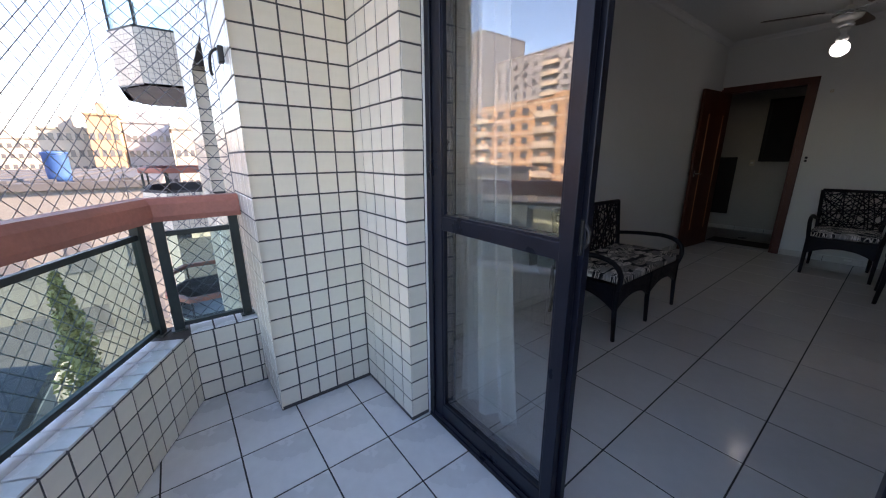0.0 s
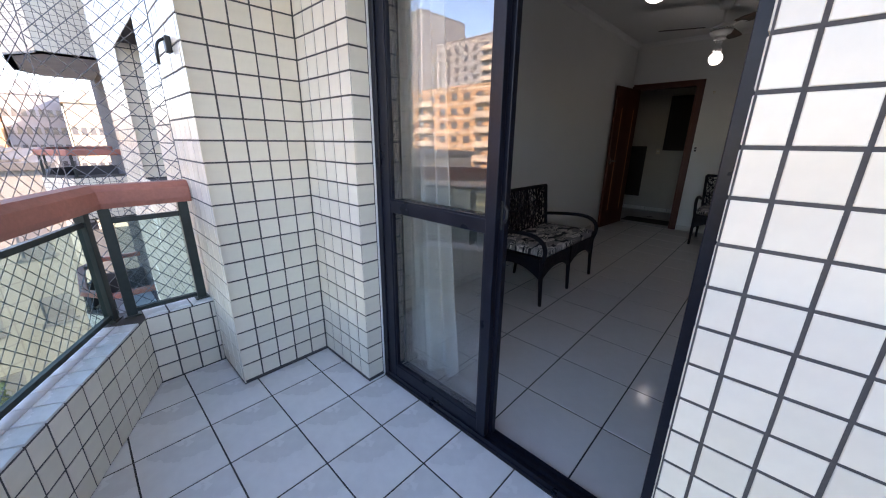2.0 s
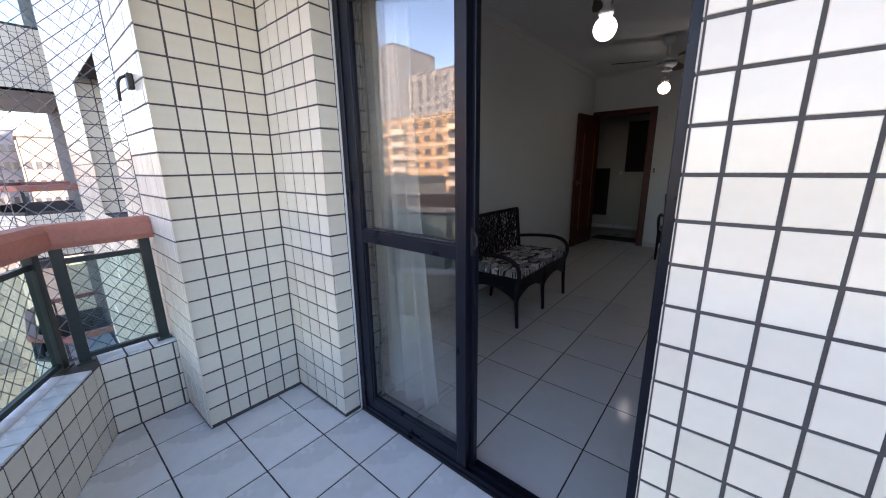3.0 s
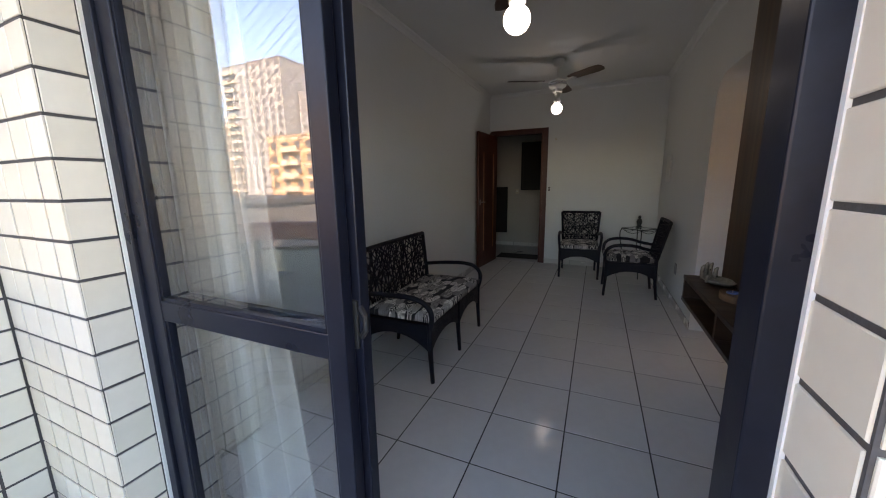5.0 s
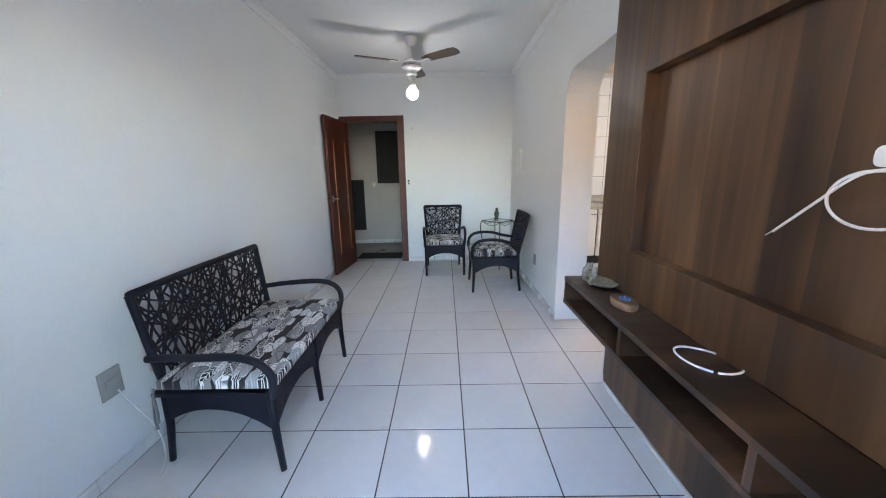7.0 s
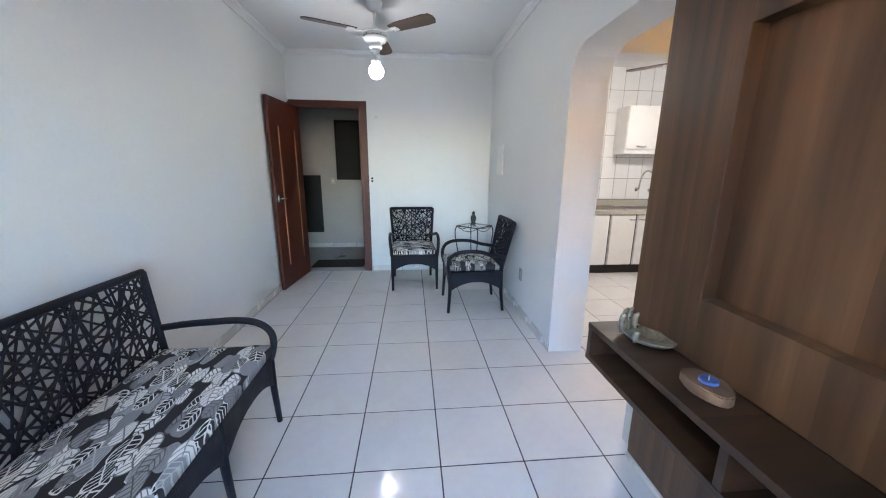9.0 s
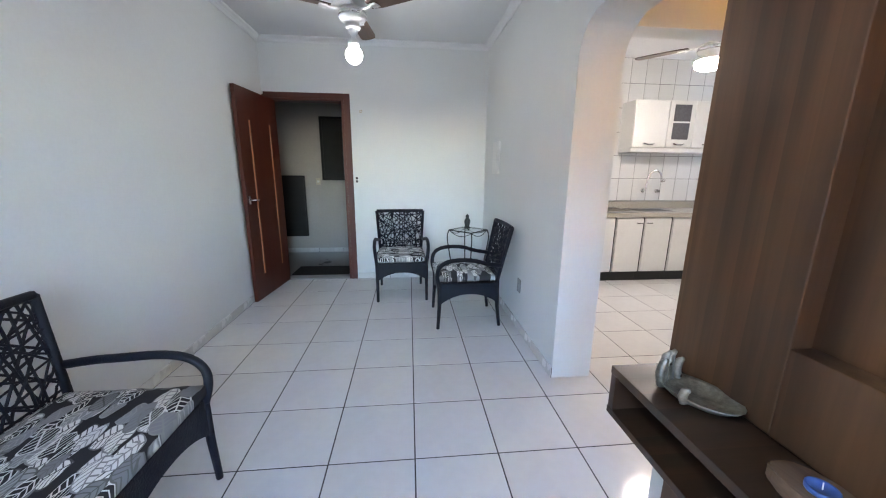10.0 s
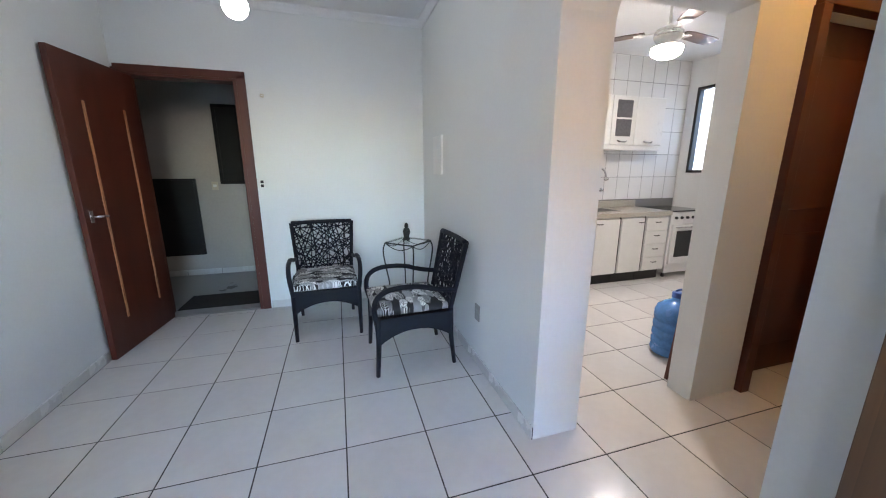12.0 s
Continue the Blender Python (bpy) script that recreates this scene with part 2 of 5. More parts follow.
M = dict(
    facade_tile=surface("glazed facade tile", (0.79, 0.71, 0.6), 0.22, var=0.06, fine=25, bump=0.03, rand=0.1),
    grout=surface("dark grout", (0.085, 0.078, 0.078), 0.9, var=0.3, fine=120, bump=0.3),
    ledge_tile=surface("white ledge tile", (0.75, 0.75, 0.76), 0.25, var=0.12, big=6, bump=0.03, rand=0.08),
    floor_tile=surface("glossy ceramic floor tile", (0.71, 0.69, 0.67), 0.13, var=0.05, big=2.2, fine=18, bump=0.012, rvar=0.06, rand=0.05),
    floor_grout=surface("grey floor grout", (0.05, 0.047, 0.047), 0.85, var=0.3, fine=150, bump=0.2),
    balcony_tile=surface("balcony ceramic tile", (0.74, 0.74, 0.74), 0.3, var=0.08, big=3, fine=22, bump=0.02, rand=0.06),
    wall=surface("cool white wall paint", (0.72, 0.735, 0.725), 0.62, var=0.04, big=0.9, fine=60, bump=0.06),
    ceiling=surface("white ceiling paint", (0.75, 0.76, 0.76), 0.7, var=0.03, big=0.8, fine=60, bump=0.05),
    hall_wall=surface("beige hall paint", (0.5, 0.46, 0.42), 0.7, var=0.08, big=1.2, bump=0.06),
    hall_floor=surface("grey hall floor", (0.33, 0.33, 0.33), 0.35, var=0.12, big=3, bump=0.03),
    skirting=surface("ceramic skirting", (0.7, 0.69, 0.67), 0.25, var=0.06, big=3, bump=0.02, rand=0.06),
    frame=surface("dark anodised aluminium", (0.009, 0.011, 0.020), 0.34, 0.0, var=0.25, big=5, fine=80, bump=0.03, spec=0.22),
    steel=surface("chrome steel", (0.7, 0.7, 0.71), 0.15, 1.0, var=0.06, bump=0),
    rail_post=surface("dark green painted steel", (0.025, 0.035, 0.035), 0.45, 0.2, var=0.3, big=6, bump=0.08),
    handrail=surface("faded terracotta paint", (0.42, 0.15, 0.11), 0.6, var=0.22, big=4, fine=60, bump=0.15),
    slab=surface("grey painted concrete", (0.62, 0.62, 0.61), 0.85, var=0.15, big=2, bump=0.15),
    concrete=surface("weathered concrete", (0.17, 0.165, 0.16), 0.9, var=0.25, big=0.4, fine=12, bump=0.2),
    wicker=surface("black synthetic wicker", (0.006, 0.008, 0.016), 0.55, var=0.4, big=12, fine=150, bump=0.5, spec=0.25),
    print=leaf_print("leaf print cotton"),
    panel=wood("walnut panel upright grain", (0.05, 0.025, 0.0125), (0.155, 0.083, 0.041), "z", 0.095, rough=0.42, strong=0.5, stave=0.62),
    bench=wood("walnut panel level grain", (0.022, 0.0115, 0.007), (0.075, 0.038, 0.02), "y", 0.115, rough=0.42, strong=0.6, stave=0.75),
    door=wood("varnished red mahogany", (0.068, 0.0125, 0.006), (0.105, 0.021, 0.0095), "z", rough=0.4, strong=0.25),
    inlay=wood("pale wood inlay", (0.45, 0.2, 0.09), (0.62, 0.3, 0.15), "z", rough=0.35),
    blade=wood("dark fan blade wood", (0.03, 0.015, 0.01), (0.1, 0.05, 0.03), "x", rough=0.35),
    log=wood("raw pale log slice", (0.13, 0.075, 0.045), (0.27, 0.165, 0.10), "x", rough=0.6, scale=2),
    white_metal=surface("white enamel", (0.78, 0.78, 0.77), 0.3, var=0.05, bump=0.02),
    cabinet=surface("white laminate", (0.76, 0.76, 0.73), 0.35, var=0.05, big=2, bump=0.02),
    black_trim=surface("black trim", (0.015, 0.015, 0.016), 0.5, var=0.2, bump=0.05),
    dark_glass=surface("dark glass", (0.02, 0.022, 0.026), 0.08, var=0.1, bump=0),
    granite=surface("grey green granite", (0.46, 0.43, 0.36), 0.3, var=0.2, big=70, fine=220, bump=0.02),
    kitchen_tile=surface("white kitchen wall tile", (0.75, 0.76, 0.75), 0.5, var=0.04, big=2, bump=0.02, rand=0.05, spec=0.25),
    kitchen_grout=surface("grey kitchen grout", (0.26, 0.26, 0.25), 0.85, var=0.2, fine=120, bump=0.1),
    plastic=surface("white plastic", (0.76, 0.76, 0.74), 0.4, var=0.05, bump=0.02),
    socket_grey=surface("grey socket plastic", (0.3, 0.3, 0.3), 0.45, var=0.1, bump=0.02),
    plate=surface("yellowed switch plate", (0.62, 0.56, 0.45), 0.45, var=0.1, bump=0.02),
    mat=surface("dark door mat", (0.03, 0.03, 0.03), 0.95, var=0.4, big=20, fine=200, bump=0.6),
    black_cloth=surface("black board", (0.006, 0.006, 0.007), 0.7, var=0.2, bump=0.05),
    silver=surface("tarnished silver", (0.42, 0.41, 0.34), 0.35, 0.8, var=0.45, big=30, fine=90, bump=0.3),
    wax=surface("blue wax", (0.06, 0.14, 0.4), 0.4, var=0.15, big=30, bump=0.05),
    pane=glass("reflective grey pane", 0.16, (0.9, 0.91, 0.9)),
    table_glass=glass("table glass", 0.06, (0.9, 0.95, 0.93)),
    rail_glass=glass("greenish rail glass", 0.06, (0.5, 0.70, 0.69)),
    iron=surface("grey green painted iron", (0.055, 0.06, 0.058), 0.5, 0.4, var=0.3, big=20, bump=0.2),
    curtain=sheer("sheer white curtain"),
    globe=lamp_glow("opal lamp globe", (0.9, 0.97, 1.0), 1.25),
    disc=lamp_glow("opal lamp dish", (1.0, 0.97, 0.92), 3.4),
    bulb=lamp_glow("warm bulb", (1.0, 0.52, 0.14), 2.0),
    bottle_body=surface("blue translucent plastic", (0.08, 0.28, 0.68), 0.2, var=0.2, big=10, bump=0.03),
    net=surface("pale net cord", (0.2, 0.2, 0.215), 0.8, var=0.2, bump=0),
    brick=surface("orange brick facade", (0.50, 0.32, 0.19), 0.85, var=0.15, big=0.3, fine=6, bump=0.1),
    cream=surface("cream render", (0.42, 0.37, 0.3), 0.85, var=0.12, big=0.15, fine=3, bump=0.1),
    pale=surface("pale grey render", (0.33, 0.34, 0.36), 0.85, var=0.12, big=0.15, fine=3, bump=0.1),
    band=surface("white facade band", (0.62, 0.54, 0.44), 0.8, var=0.1, big=0.4, bump=0.05),
    window_dark=surface("far window glass", (0.13, 0.13, 0.14), 0.15, var=0.3, big=0.6, bump=0),
    roof=surface("fibre cement roof", (0.08, 0.08, 0.085), 0.9, var=0.3, big=0.3, fine=4, bump=0.2),
    tank=surface("blue water tank", (0.03, 0.1, 0.28), 0.5, var=0.15, big=1, bump=0.05),
    asphalt=surface("city ground", (0.055, 0.06, 0.06), 0.9, var=0.35, big=0.08, fine=2, bump=0.1),
    leaf=surface("yellow green foliage", (0.36, 0.33, 0.12), 0.6, var=0.4, big=2, fine=10, bump=0.1),
    bark=surface("bark", (0.12, 0.09, 0.06), 0.9, var=0.3, big=4, bump=0.3),
)


# ---- building helpers ----
def bx(bm, x0, x1, y0, y1, z0, z1, bevel=0.0, turn=None):
    """Adds a box to bm, its edges rounded by bevel."""
    got = bmesh.ops.create_cube(bm, size=1.0)["verts"]
    m = Matrix.Translation(((x0 + x1) / 2, (y0 + y1) / 2, (z0 + z1) / 2)) @ Matrix.Diagonal((x1 - x0, y1 - y0, z1 - z0, 1))
    bmesh.ops.transform(bm, matrix=m if turn is None else turn @ m, verts=got)
    if bevel:
        edges = list({e for v in got for e in v.link_edges})
        bmesh.ops.bevel(bm, geom=edges, offset=bevel, segments=2, affect="EDGES", profile=0.5)
    return bm


def box(*a, **k):
    return bx(bmesh.new(), *a, **k)


def sheet(axis, at, a0, a1, z0, z1, turn=None):
    """A single pane of glass across x or y."""
    bm = bmesh.new()
    cs = ((a0, z0), (a1, z0), (a1, z1), (a0, z1))
    vs = [bm.verts.new((at, a, z) if axis == "x" else (a, at, z)) for a, z in cs]
    bm.faces.new(vs)
    if turn:
        bmesh.ops.transform(bm, matrix=turn, verts=bm.verts)
    return bm


def tube(bm, pts, r, sides=8, smooth=0):
    """A round bar along pts; r one radius or one for each point."""
    pts = [Vector(p) for p in pts]
    for _ in range(smooth):
        q = [pts[0]]
        for a, b in zip(pts, pts[1:]):
            q += [a.lerp(b, 0.25), a.lerp(b, 0.75)]
        pts = q + [pts[-1]]
    rs = r if isinstance(r, (list, tuple)) else [r] * len(pts)
    rings = []
    a = None
    for i, p in enumerate(pts):
        d = (pts[min(i + 1, len(pts) - 1)] - pts[max(i - 1, 0)]).normalized()
        if a is None:
            a = d.cross(Vector((0.13, 0.31, 0.94)))
            if a.length < 0.1:
                a = d.cross(Vector((1, 0, 0)))
        a = (a - d * a.dot(d)).normalized()
        b = d.cross(a)
        rr = rs[min(i, len(rs) - 1)]
        rings.append([bm.verts.new(p + rr * (math.cos(t) * a + math.sin(t) * b)) for t in (2 * math.pi * k / sides for k in range(sides))])
    for u, v in zip(rings, rings[1:]):
        for k in range(sides):
            bm.faces.new((u[k], u[(k + 1) % sides], v[(k + 1) % sides], v[k]))
    bm.faces.new(rings[0][::-1])
    bm.faces.new(rings[-1])
    return bm


def lathe(bm, profile, sides=24, centre=(0, 0, 0)):
    c = Vector(centre)
    rings = []
    for r, z in profile:
        rings.append([bm.verts.new(c + Vector((max(r, 1e-4) * math.cos(2 * math.pi * k / sides), max(r, 1e-4) * math.sin(2 * math.pi * k / sides), z))) for k in range(sides)])
    for u, v in zip(rings, rings[1:]):
        for k in range(sides):
            bm.faces.new((u[k], u[(k + 1) % sides], v[(k + 1) % sides], v[k]))
    bm.faces.new(rings[0][::-1])
    bm.faces.new(rings[-1])
    return bm


def prism(bm, outline, z0, z1):
    lo = [bm.verts.new((x, y, z0)) for x, y in outline]
    hi = [bm.verts.new((x, y, z1)) for x, y in outline]
    n = len(outline)
    bm.faces.new(lo[::-1])
    bm.faces.new(hi)
    for k in range(n):
        bm.faces.new((lo[k], lo[(k + 1) % n], hi[(k + 1) % n], hi[k]))
    return bm


def mesh_of(name, bm, material, smooth=False):
    bmesh.ops.recalc_face_normals(bm, faces=bm.faces)
    me = bpy.data.meshes.new(name)
    bm.to_mesh(me)
    bm.free()
    me.materials.append(material)
    if smooth:
        for f in me.polygons:
            f.use_smooth = True
    return me


def part(name, bm, material, parent=None, label="", smooth=False):
    ob = new(name, mesh_of(name, bm, material, smooth))
    ob.parent = parent
    if label:
        tagged(ob, label)
    return ob


def thing(name, label, category, m=None, group=""):
    ob = new(name)
    ob.empty_display_size = 0.1
    ob.matrix_world = m or Matrix.Identity(4)
    return tagged(ob, label, category, group)


def struct(name, bm, material, label, category, smooth=False):
    return tagged(part(name, bm, material, None, "", smooth), label, category, "", "structure")


def pieces(name, parent, me, places):
    """Alike pieces on one mesh, each an object of its own."""
    for m in places:
        ob = new(name, me)
        ob.parent = parent
        ob.matrix_basis = m


# ---- plan ----
CEIL = 2.70
YL, YR, XE = 1.862, -0.650, 6.30      # side walls and end wall of the living room
XF, XG, XI = 0.855, 0.82, 1.055                 # outer faces of the facade at either side of the door, inner face
XD = 0.965                            # outer face of the terrace door's frame
OPL, OPR, OPT = 1.318, -0.042, 2.10   # terrace door opening
PT, PV = 0.098, 0.098               # facade tile module, across and upward

# floors
struct("floor", bx(bx(bx(box(XI - 0.02, 4.0, -3.2, YL + 0.02, -0.2, -0.0018), 4.0, XE, YR - 0.2, YL + 0.02, -0.2, -0.0018), 4.0, 6.6, -4.4, YR - 0.2, -0.2, -0.0018), XE, XE + 0.12, 0.98, 1.79, -0.2, -0.0018),
       M["floor_grout"], "grey grouted floor under glossy pale ceramic tiles", "floor")
struct("floor_balcony", prism(bmesh.new(), [(XI - 0.02, -1.7), (XI - 0.02, 1.8), (0.40, 1.8), (0.40, 2.3), (-0.07, 2.3), (-0.72, 1.1), (-0.72, -1.7)], -0.2, -0.0018),
       M["floor_grout"], "grouted balcony floor under pale ceramic tiles", "floor")
struct("floor_hall", box(XE + 0.12, 8.4, -0.2, 3.4, -0.2, -0.005), M["hall_floor"], "smooth grey floor of the common hall", "floor")

# walls of the living room
struct("wall_left", box(XI, XE, YL, YL + 0.15, -0.2, CEIL), M["wall"], "plain cool white painted living room wall", "wall")
w = box(XE, XE + 0.12, YL - 0.06, YL + 0.15, -0.2, CEIL)
bx(w, XE, XE + 0.12, YR, 0.975, -0.2, CEIL)
bx(w, XE, XE + 0.12, 0.975, YL - 0.06, 2.085, CEIL)
struct("wall_end", w, M["wall"], "white end wall around the entrance doorway", "wall")
struct("wall_partition", box(4.02, 6.62, YR - 0.26, YR, -0.2, CEIL), M["wall"], "white partition wall ending in a thick pier", "wall")
struct("wall_tv", box(XI, 3.14, -0.86, -0.70, -0.2, CEIL), M["wall"], "white wall behind the walnut television panel", "wall")
w = bmesh.new()
arc = [(3.14, 2.10)] + [(4.02 - 0.19 + 0.19 * math.sin(a), 2.10 - 0.19 + 0.19 * math.cos(a)) for a in (k * math.pi / 2 / 8 for k in range(9))] + [(4.02, CEIL), (3.14, CEIL)]
lo = [w.verts.new((x, YR - 0.26, z)) for x, z in arc]
hi = [w.verts.new((x, YR, z)) for x, z in arc]
w.faces.new(lo)
w.faces.new(hi[::-1])
for k in range(len(arc)):
    w.faces.new((lo[k], lo[(k + 1) % len(arc)], hi[(k + 1) % len(arc)], hi[k]))
struct("wall_arch", w, M["wall"], "white beam with a rounded corner above the passage", "wall")
# corridor, kitchen
w = box(4.02, 4.17, -2.06, -1.70, -0.2, CEIL)
bx(w, 4.02, 4.17, -1.70, YR - 0.26, 2.09, CEIL)
bx(w, 4.02, 4.17, -2.06, -2.14, 2.12, CEIL)
struct("wall_kitchen_front", w, M["wall"], "white wall with the opening into the kitchen", "wall")
struct("wall_corridor_end", box(3.0, 4.17, -3.2, -3.05, -0.2, CEIL), M["wall"], "white corridor end wall", "wall")
struct("wall_corridor_side", box(2.99, 3.14, -3.05, -0.86, -0.2, CEIL), M["wall"], "white corridor side wall", "wall")
struct("wall_kitchen_back", box(6.50, 6.62, -4.4, YR - 0.26, -0.2, CEIL), M["kitchen_grout"], "kitchen sink wall under white tiles", "wall")
w = box(4.17, 5.55, -4.42, -4.30, -0.2, CEIL)
bx(w, 6.36, 6.50, -4.42, -4.30, -0.2, CEIL)
bx(w, 5.55, 6.36, -4.42, -4.30, -0.2, 1.30)
bx(w, 5.55, 6.36, -4.42, -4.30, 2.36, CEIL)
struct("wall_kitchen_window", w, M["kitchen_tile"], "pale kitchen wall around a window", "wall")
struct("wall_kitchen_side", bx(box(4.05, 4.17, -4.42, -2.87, -0.2, CEIL), 4.05, 4.17, -2.87, -2.14, 2.12, CEIL), M["wall"], "white kitchen side wall", "wall")
# facade and balcony
w = box(XG + 0.006, XI, -1.7, OPR, -0.2, 2.9)
struct("wall_facade", w, M["grout"], "facade wall beside the terrace door, clad in small tiles", "wall")
struct("wall_lintel", box(XF + 0.006, XI, OPR, OPL, OPT, 2.9), M["wall"], "lintel above the terrace door", "wall")
w = box(0.366, XI, 1.795, 1.99, -0.2, 2.9)
bx(w, XF + 0.006, XI, OPL + 0.006, 1.795, -0.2, 2.9)
struct("wall_column", w, M["grout"], "projecting facade pier clad in small cream tiles", "wall")
w = box(0.366, 1.02, 1.99, 2.75, -3, 6)
bx(w, 0.366, 1.02, 3.75, 5.2, -3, 6)
bx(w, 0.366, 1.02, 2.75, 3.75, -3, 0.97)
bx(w, 0.366, 1.02, 2.75, 3.75, 2.0, 6)
bx(w, 0.8, 1.02, 5.2, 14, -12, 12)
bx(w, 0.366, 1.02, 1.99, 5.2, -12, -3)
bx(w, 0.366, 1.02, 1.99, 5.2, 6, 12)
struct("wall_outside", w, M["grout"], "tiled outer facade running on past the balcony", "wall")
# added, unseen end wall, kept low so sky light reaches the pier
struct("wall_balcony_end", box(-0.72, XG, -1.85, -1.7, -0.2, 1.05), M["wall"], "added plain low wall closing the unseen balcony end", "wall")

# added out of view to cut the sky and sun entering the kitchen window
struct("wall_light_well", box(3.6, 8.0, -5.5, -5.3, -14, 9), M["slab"], "added unseen pale wall that blocks sky light from the kitchen window", "wall")

# ceilings
struct("ceiling", box(XI, XE, YR, YL, CEIL, CEIL + 0.15), M["ceiling"], "white living room ceiling", "ceiling")
struct("ceiling_side", bx(box(2.99, 4.17, -3.2, YR, CEIL, CEIL + 0.15), 4.17, 6.62, -4.42, YR, CEIL, CEIL + 0.15), M["ceiling"], "white ceiling of corridor and kitchen", "ceiling")
struct("ceiling_hall", box(XE + 0.12, 8.5, -0.2, 3.4, 2.62, 2.8), M["ceiling"], "hall ceiling", "ceiling")
struct("ceiling_balcony", prism(bmesh.new(), [(XI, -1.8), (XI, 1.99), (0.366, 1.99), (0.366, 2.32), (-0.1, 2.32), (-0.76, 1.1), (-0.76, -1.8)], 2.62, 2.8), M["slab"], "underside of the balcony above", "ceiling")
struct("wall_hall_back", box(7.79, 7.9, -0.3, 3.4, -0.2, 2.8), M["hall_wall"], "beige wall of the dim common hall", "wall")
struct("wall_hall_left", box(XE + 0.12, 7.79, 3.3, 3.4, -0.2, 2.8), M["hall_wall"], "beige hall side wall", "wall")
struct("wall_outer_back", box(6.621, 6.75, -4.42, -0.3, -0.2, 2.85), M["slab"], "outer face of the kitchen wall", "wall")
struct("wall_hall_right", box(XE + 0.12, 7.79, -0.3, -0.2, -0.2, 2.8), M["hall_wall"], "beige hall side wall", "wall")
struct("wall_hall_front", box(XE + 0.12, XE + 0.14, YL + 0.15, 3.3, -0.2, 2.8), M["hall_wall"], "beige hall wall beside the flat's entrance", "wall")
struct("wall_shaft", box(1.02, 6.6, 2.01, 2.03, -0.2, 2.8), M["wall"], "outer face of the side wall", "wall")


def cove(x0, y0, x1, y1, nx, ny):
    """A plaster cove between wall and ceiling, of 5 cm."""
    bm = bmesh.new()
    prof = [(0, 0), (0.055, 0), (0.05, -0.012), (0.03, -0.022), (0.014, -0.036), (0.008, -0.055), (0, -0.055)]
    ends = [[bm.verts.new((x + nx * a, y + ny * a, CEIL + b)) for a, b in prof] for x, y in ((x0, y0), (x1, y1))]
    for k in range(len(prof)):
        j = (k + 1) % len(prof)
        bm.faces.new((ends[0][k], ends[0][j], ends[1][j], ends[1][k]))
    return bm


for a in ((XI, YL, XE, YL, 0, -1), (XE, YR, XE, YL, -1, 0), (XI, YR, XE, YR, 0, 1)):
    struct("trim", cove(*a), M["ceiling"], "white plaster cove along the ceiling", "cornice")

# ---- entrance door ----
d = thing("entrance_door", "open varnished mahogany door with two pale inlay strips", "door", pose(XE, 1.775, 0, 0, 0, 0))
casing = bx(bx(bmesh.new(), -0.014, 0.14, -0.80, -0.76, 0, 2.10, 0.004), -0.014, 0.14, 0.0, 0.04, 0, 2.10, 0.004)
bx(casing, -0.014, 0.14, -0.80, 0.04, 2.07, 2.11, 0.004)
bx(casing, -0.022, -0.012, -0.86, -0.79, 0, 2.125, 0.004)
bx(casing, -0.022, -0.012, -0.86, 0.065, 2.09, 2.15, 0.004)
bx(casing, -0.022, -0.012, 0.03, 0.08, 0, 2.125, 0.004)
part("casing", casing, M["door"], d)
swing = pose(-0.005, -0.045, 0, 0, 0, 84.5)
leaf = part("leaf", bx(bmesh.new(), 0, 0.036, 0, 0.765, 0.008, 2.065, 0.003), M["door"], d)
leaf.matrix_basis = swing
for x in (0.16, 0.56):
    part("inlay_strip", box(-0.004, 0.004, x, x + 0.022, 0.26, 1.78, bevel=0.001), M["inlay"], leaf, "pale wood inlay strip")
part("lock_plate", box(-0.005, 0.001, 0.695, 0.728, 0.99, 1.07, bevel=0.002), M["steel"], leaf, "chrome lock plate")
h = bmesh.new()
tube(h, [(0, 0.71, 1.03), (-0.045, 0.71, 1.03), (-0.05, 0.68, 1.03), (-0.05, 0.635, 1.027)], 0.009, 8, 1)
part("door_handle", h, M["steel"], leaf, "chrome lever handle", True)
part("knob", lathe(bmesh.new(), [(0.012, 0), (0.022, 0.015), (0.02, 0.03), (0.006, 0.036)], 14, (0, 0, 0)), M["steel"], leaf, "chrome knob", True).matrix_basis = pose(0.036, 0.72, 1.03, 0, 90, 0)
part("threshold", box(-0.01, 0.14, -0.76, 0.0, -0.005, 0.012, bevel=0.003), M["hall_floor"], d, "grey stone threshold")

mat_bm = box(-0.22, 0.22, -0.36, 0.36, 0, 0.012, bevel=0.004)
tagged(part("door_mat", mat_bm, M["mat"]), "dark ribbed door mat on the hall floor", "mat").matrix_basis = pose(6.66, 1.42, -0.004)

hw = thing("hall_window", "dark unlit window in the hall wall", "window", pose(7.79, 1.24, 1.16))
part("window_frame", bx(bx(bx(bx(bmesh.new(), -0.02, 0.01, -0.38, -0.34, 0, 0.95, 0.003), -0.02, 0.01, 0.34, 0.38, 0, 0.95, 0.003), -0.02, 0.01, -0.38, 0.38, 0.91, 0.95, 0.003), -0.02, 0.01, -0.38, 0.38, 0, 0.04, 0.003), M["black_cloth"], hw)
part("pane", box(-0.006, 0.004, -0.34, 0.34, 0.04, 0.91), M["black_cloth"], hw, "black pane")
hb = thing("hall_cabinet", "flat black panel hung on the hall wall", "cabinet", pose(7.79, 2.16, 0.27))
part("body", box(-0.03, 0, -0.27, 0.27, 0, 0.96, bevel=0.004), M["black_cloth"], hb)
part("door", box(-0.036, -0.0295, -0.25, 0.25, 0.02, 0.94, bevel=0.002), M["black_cloth"], hb)


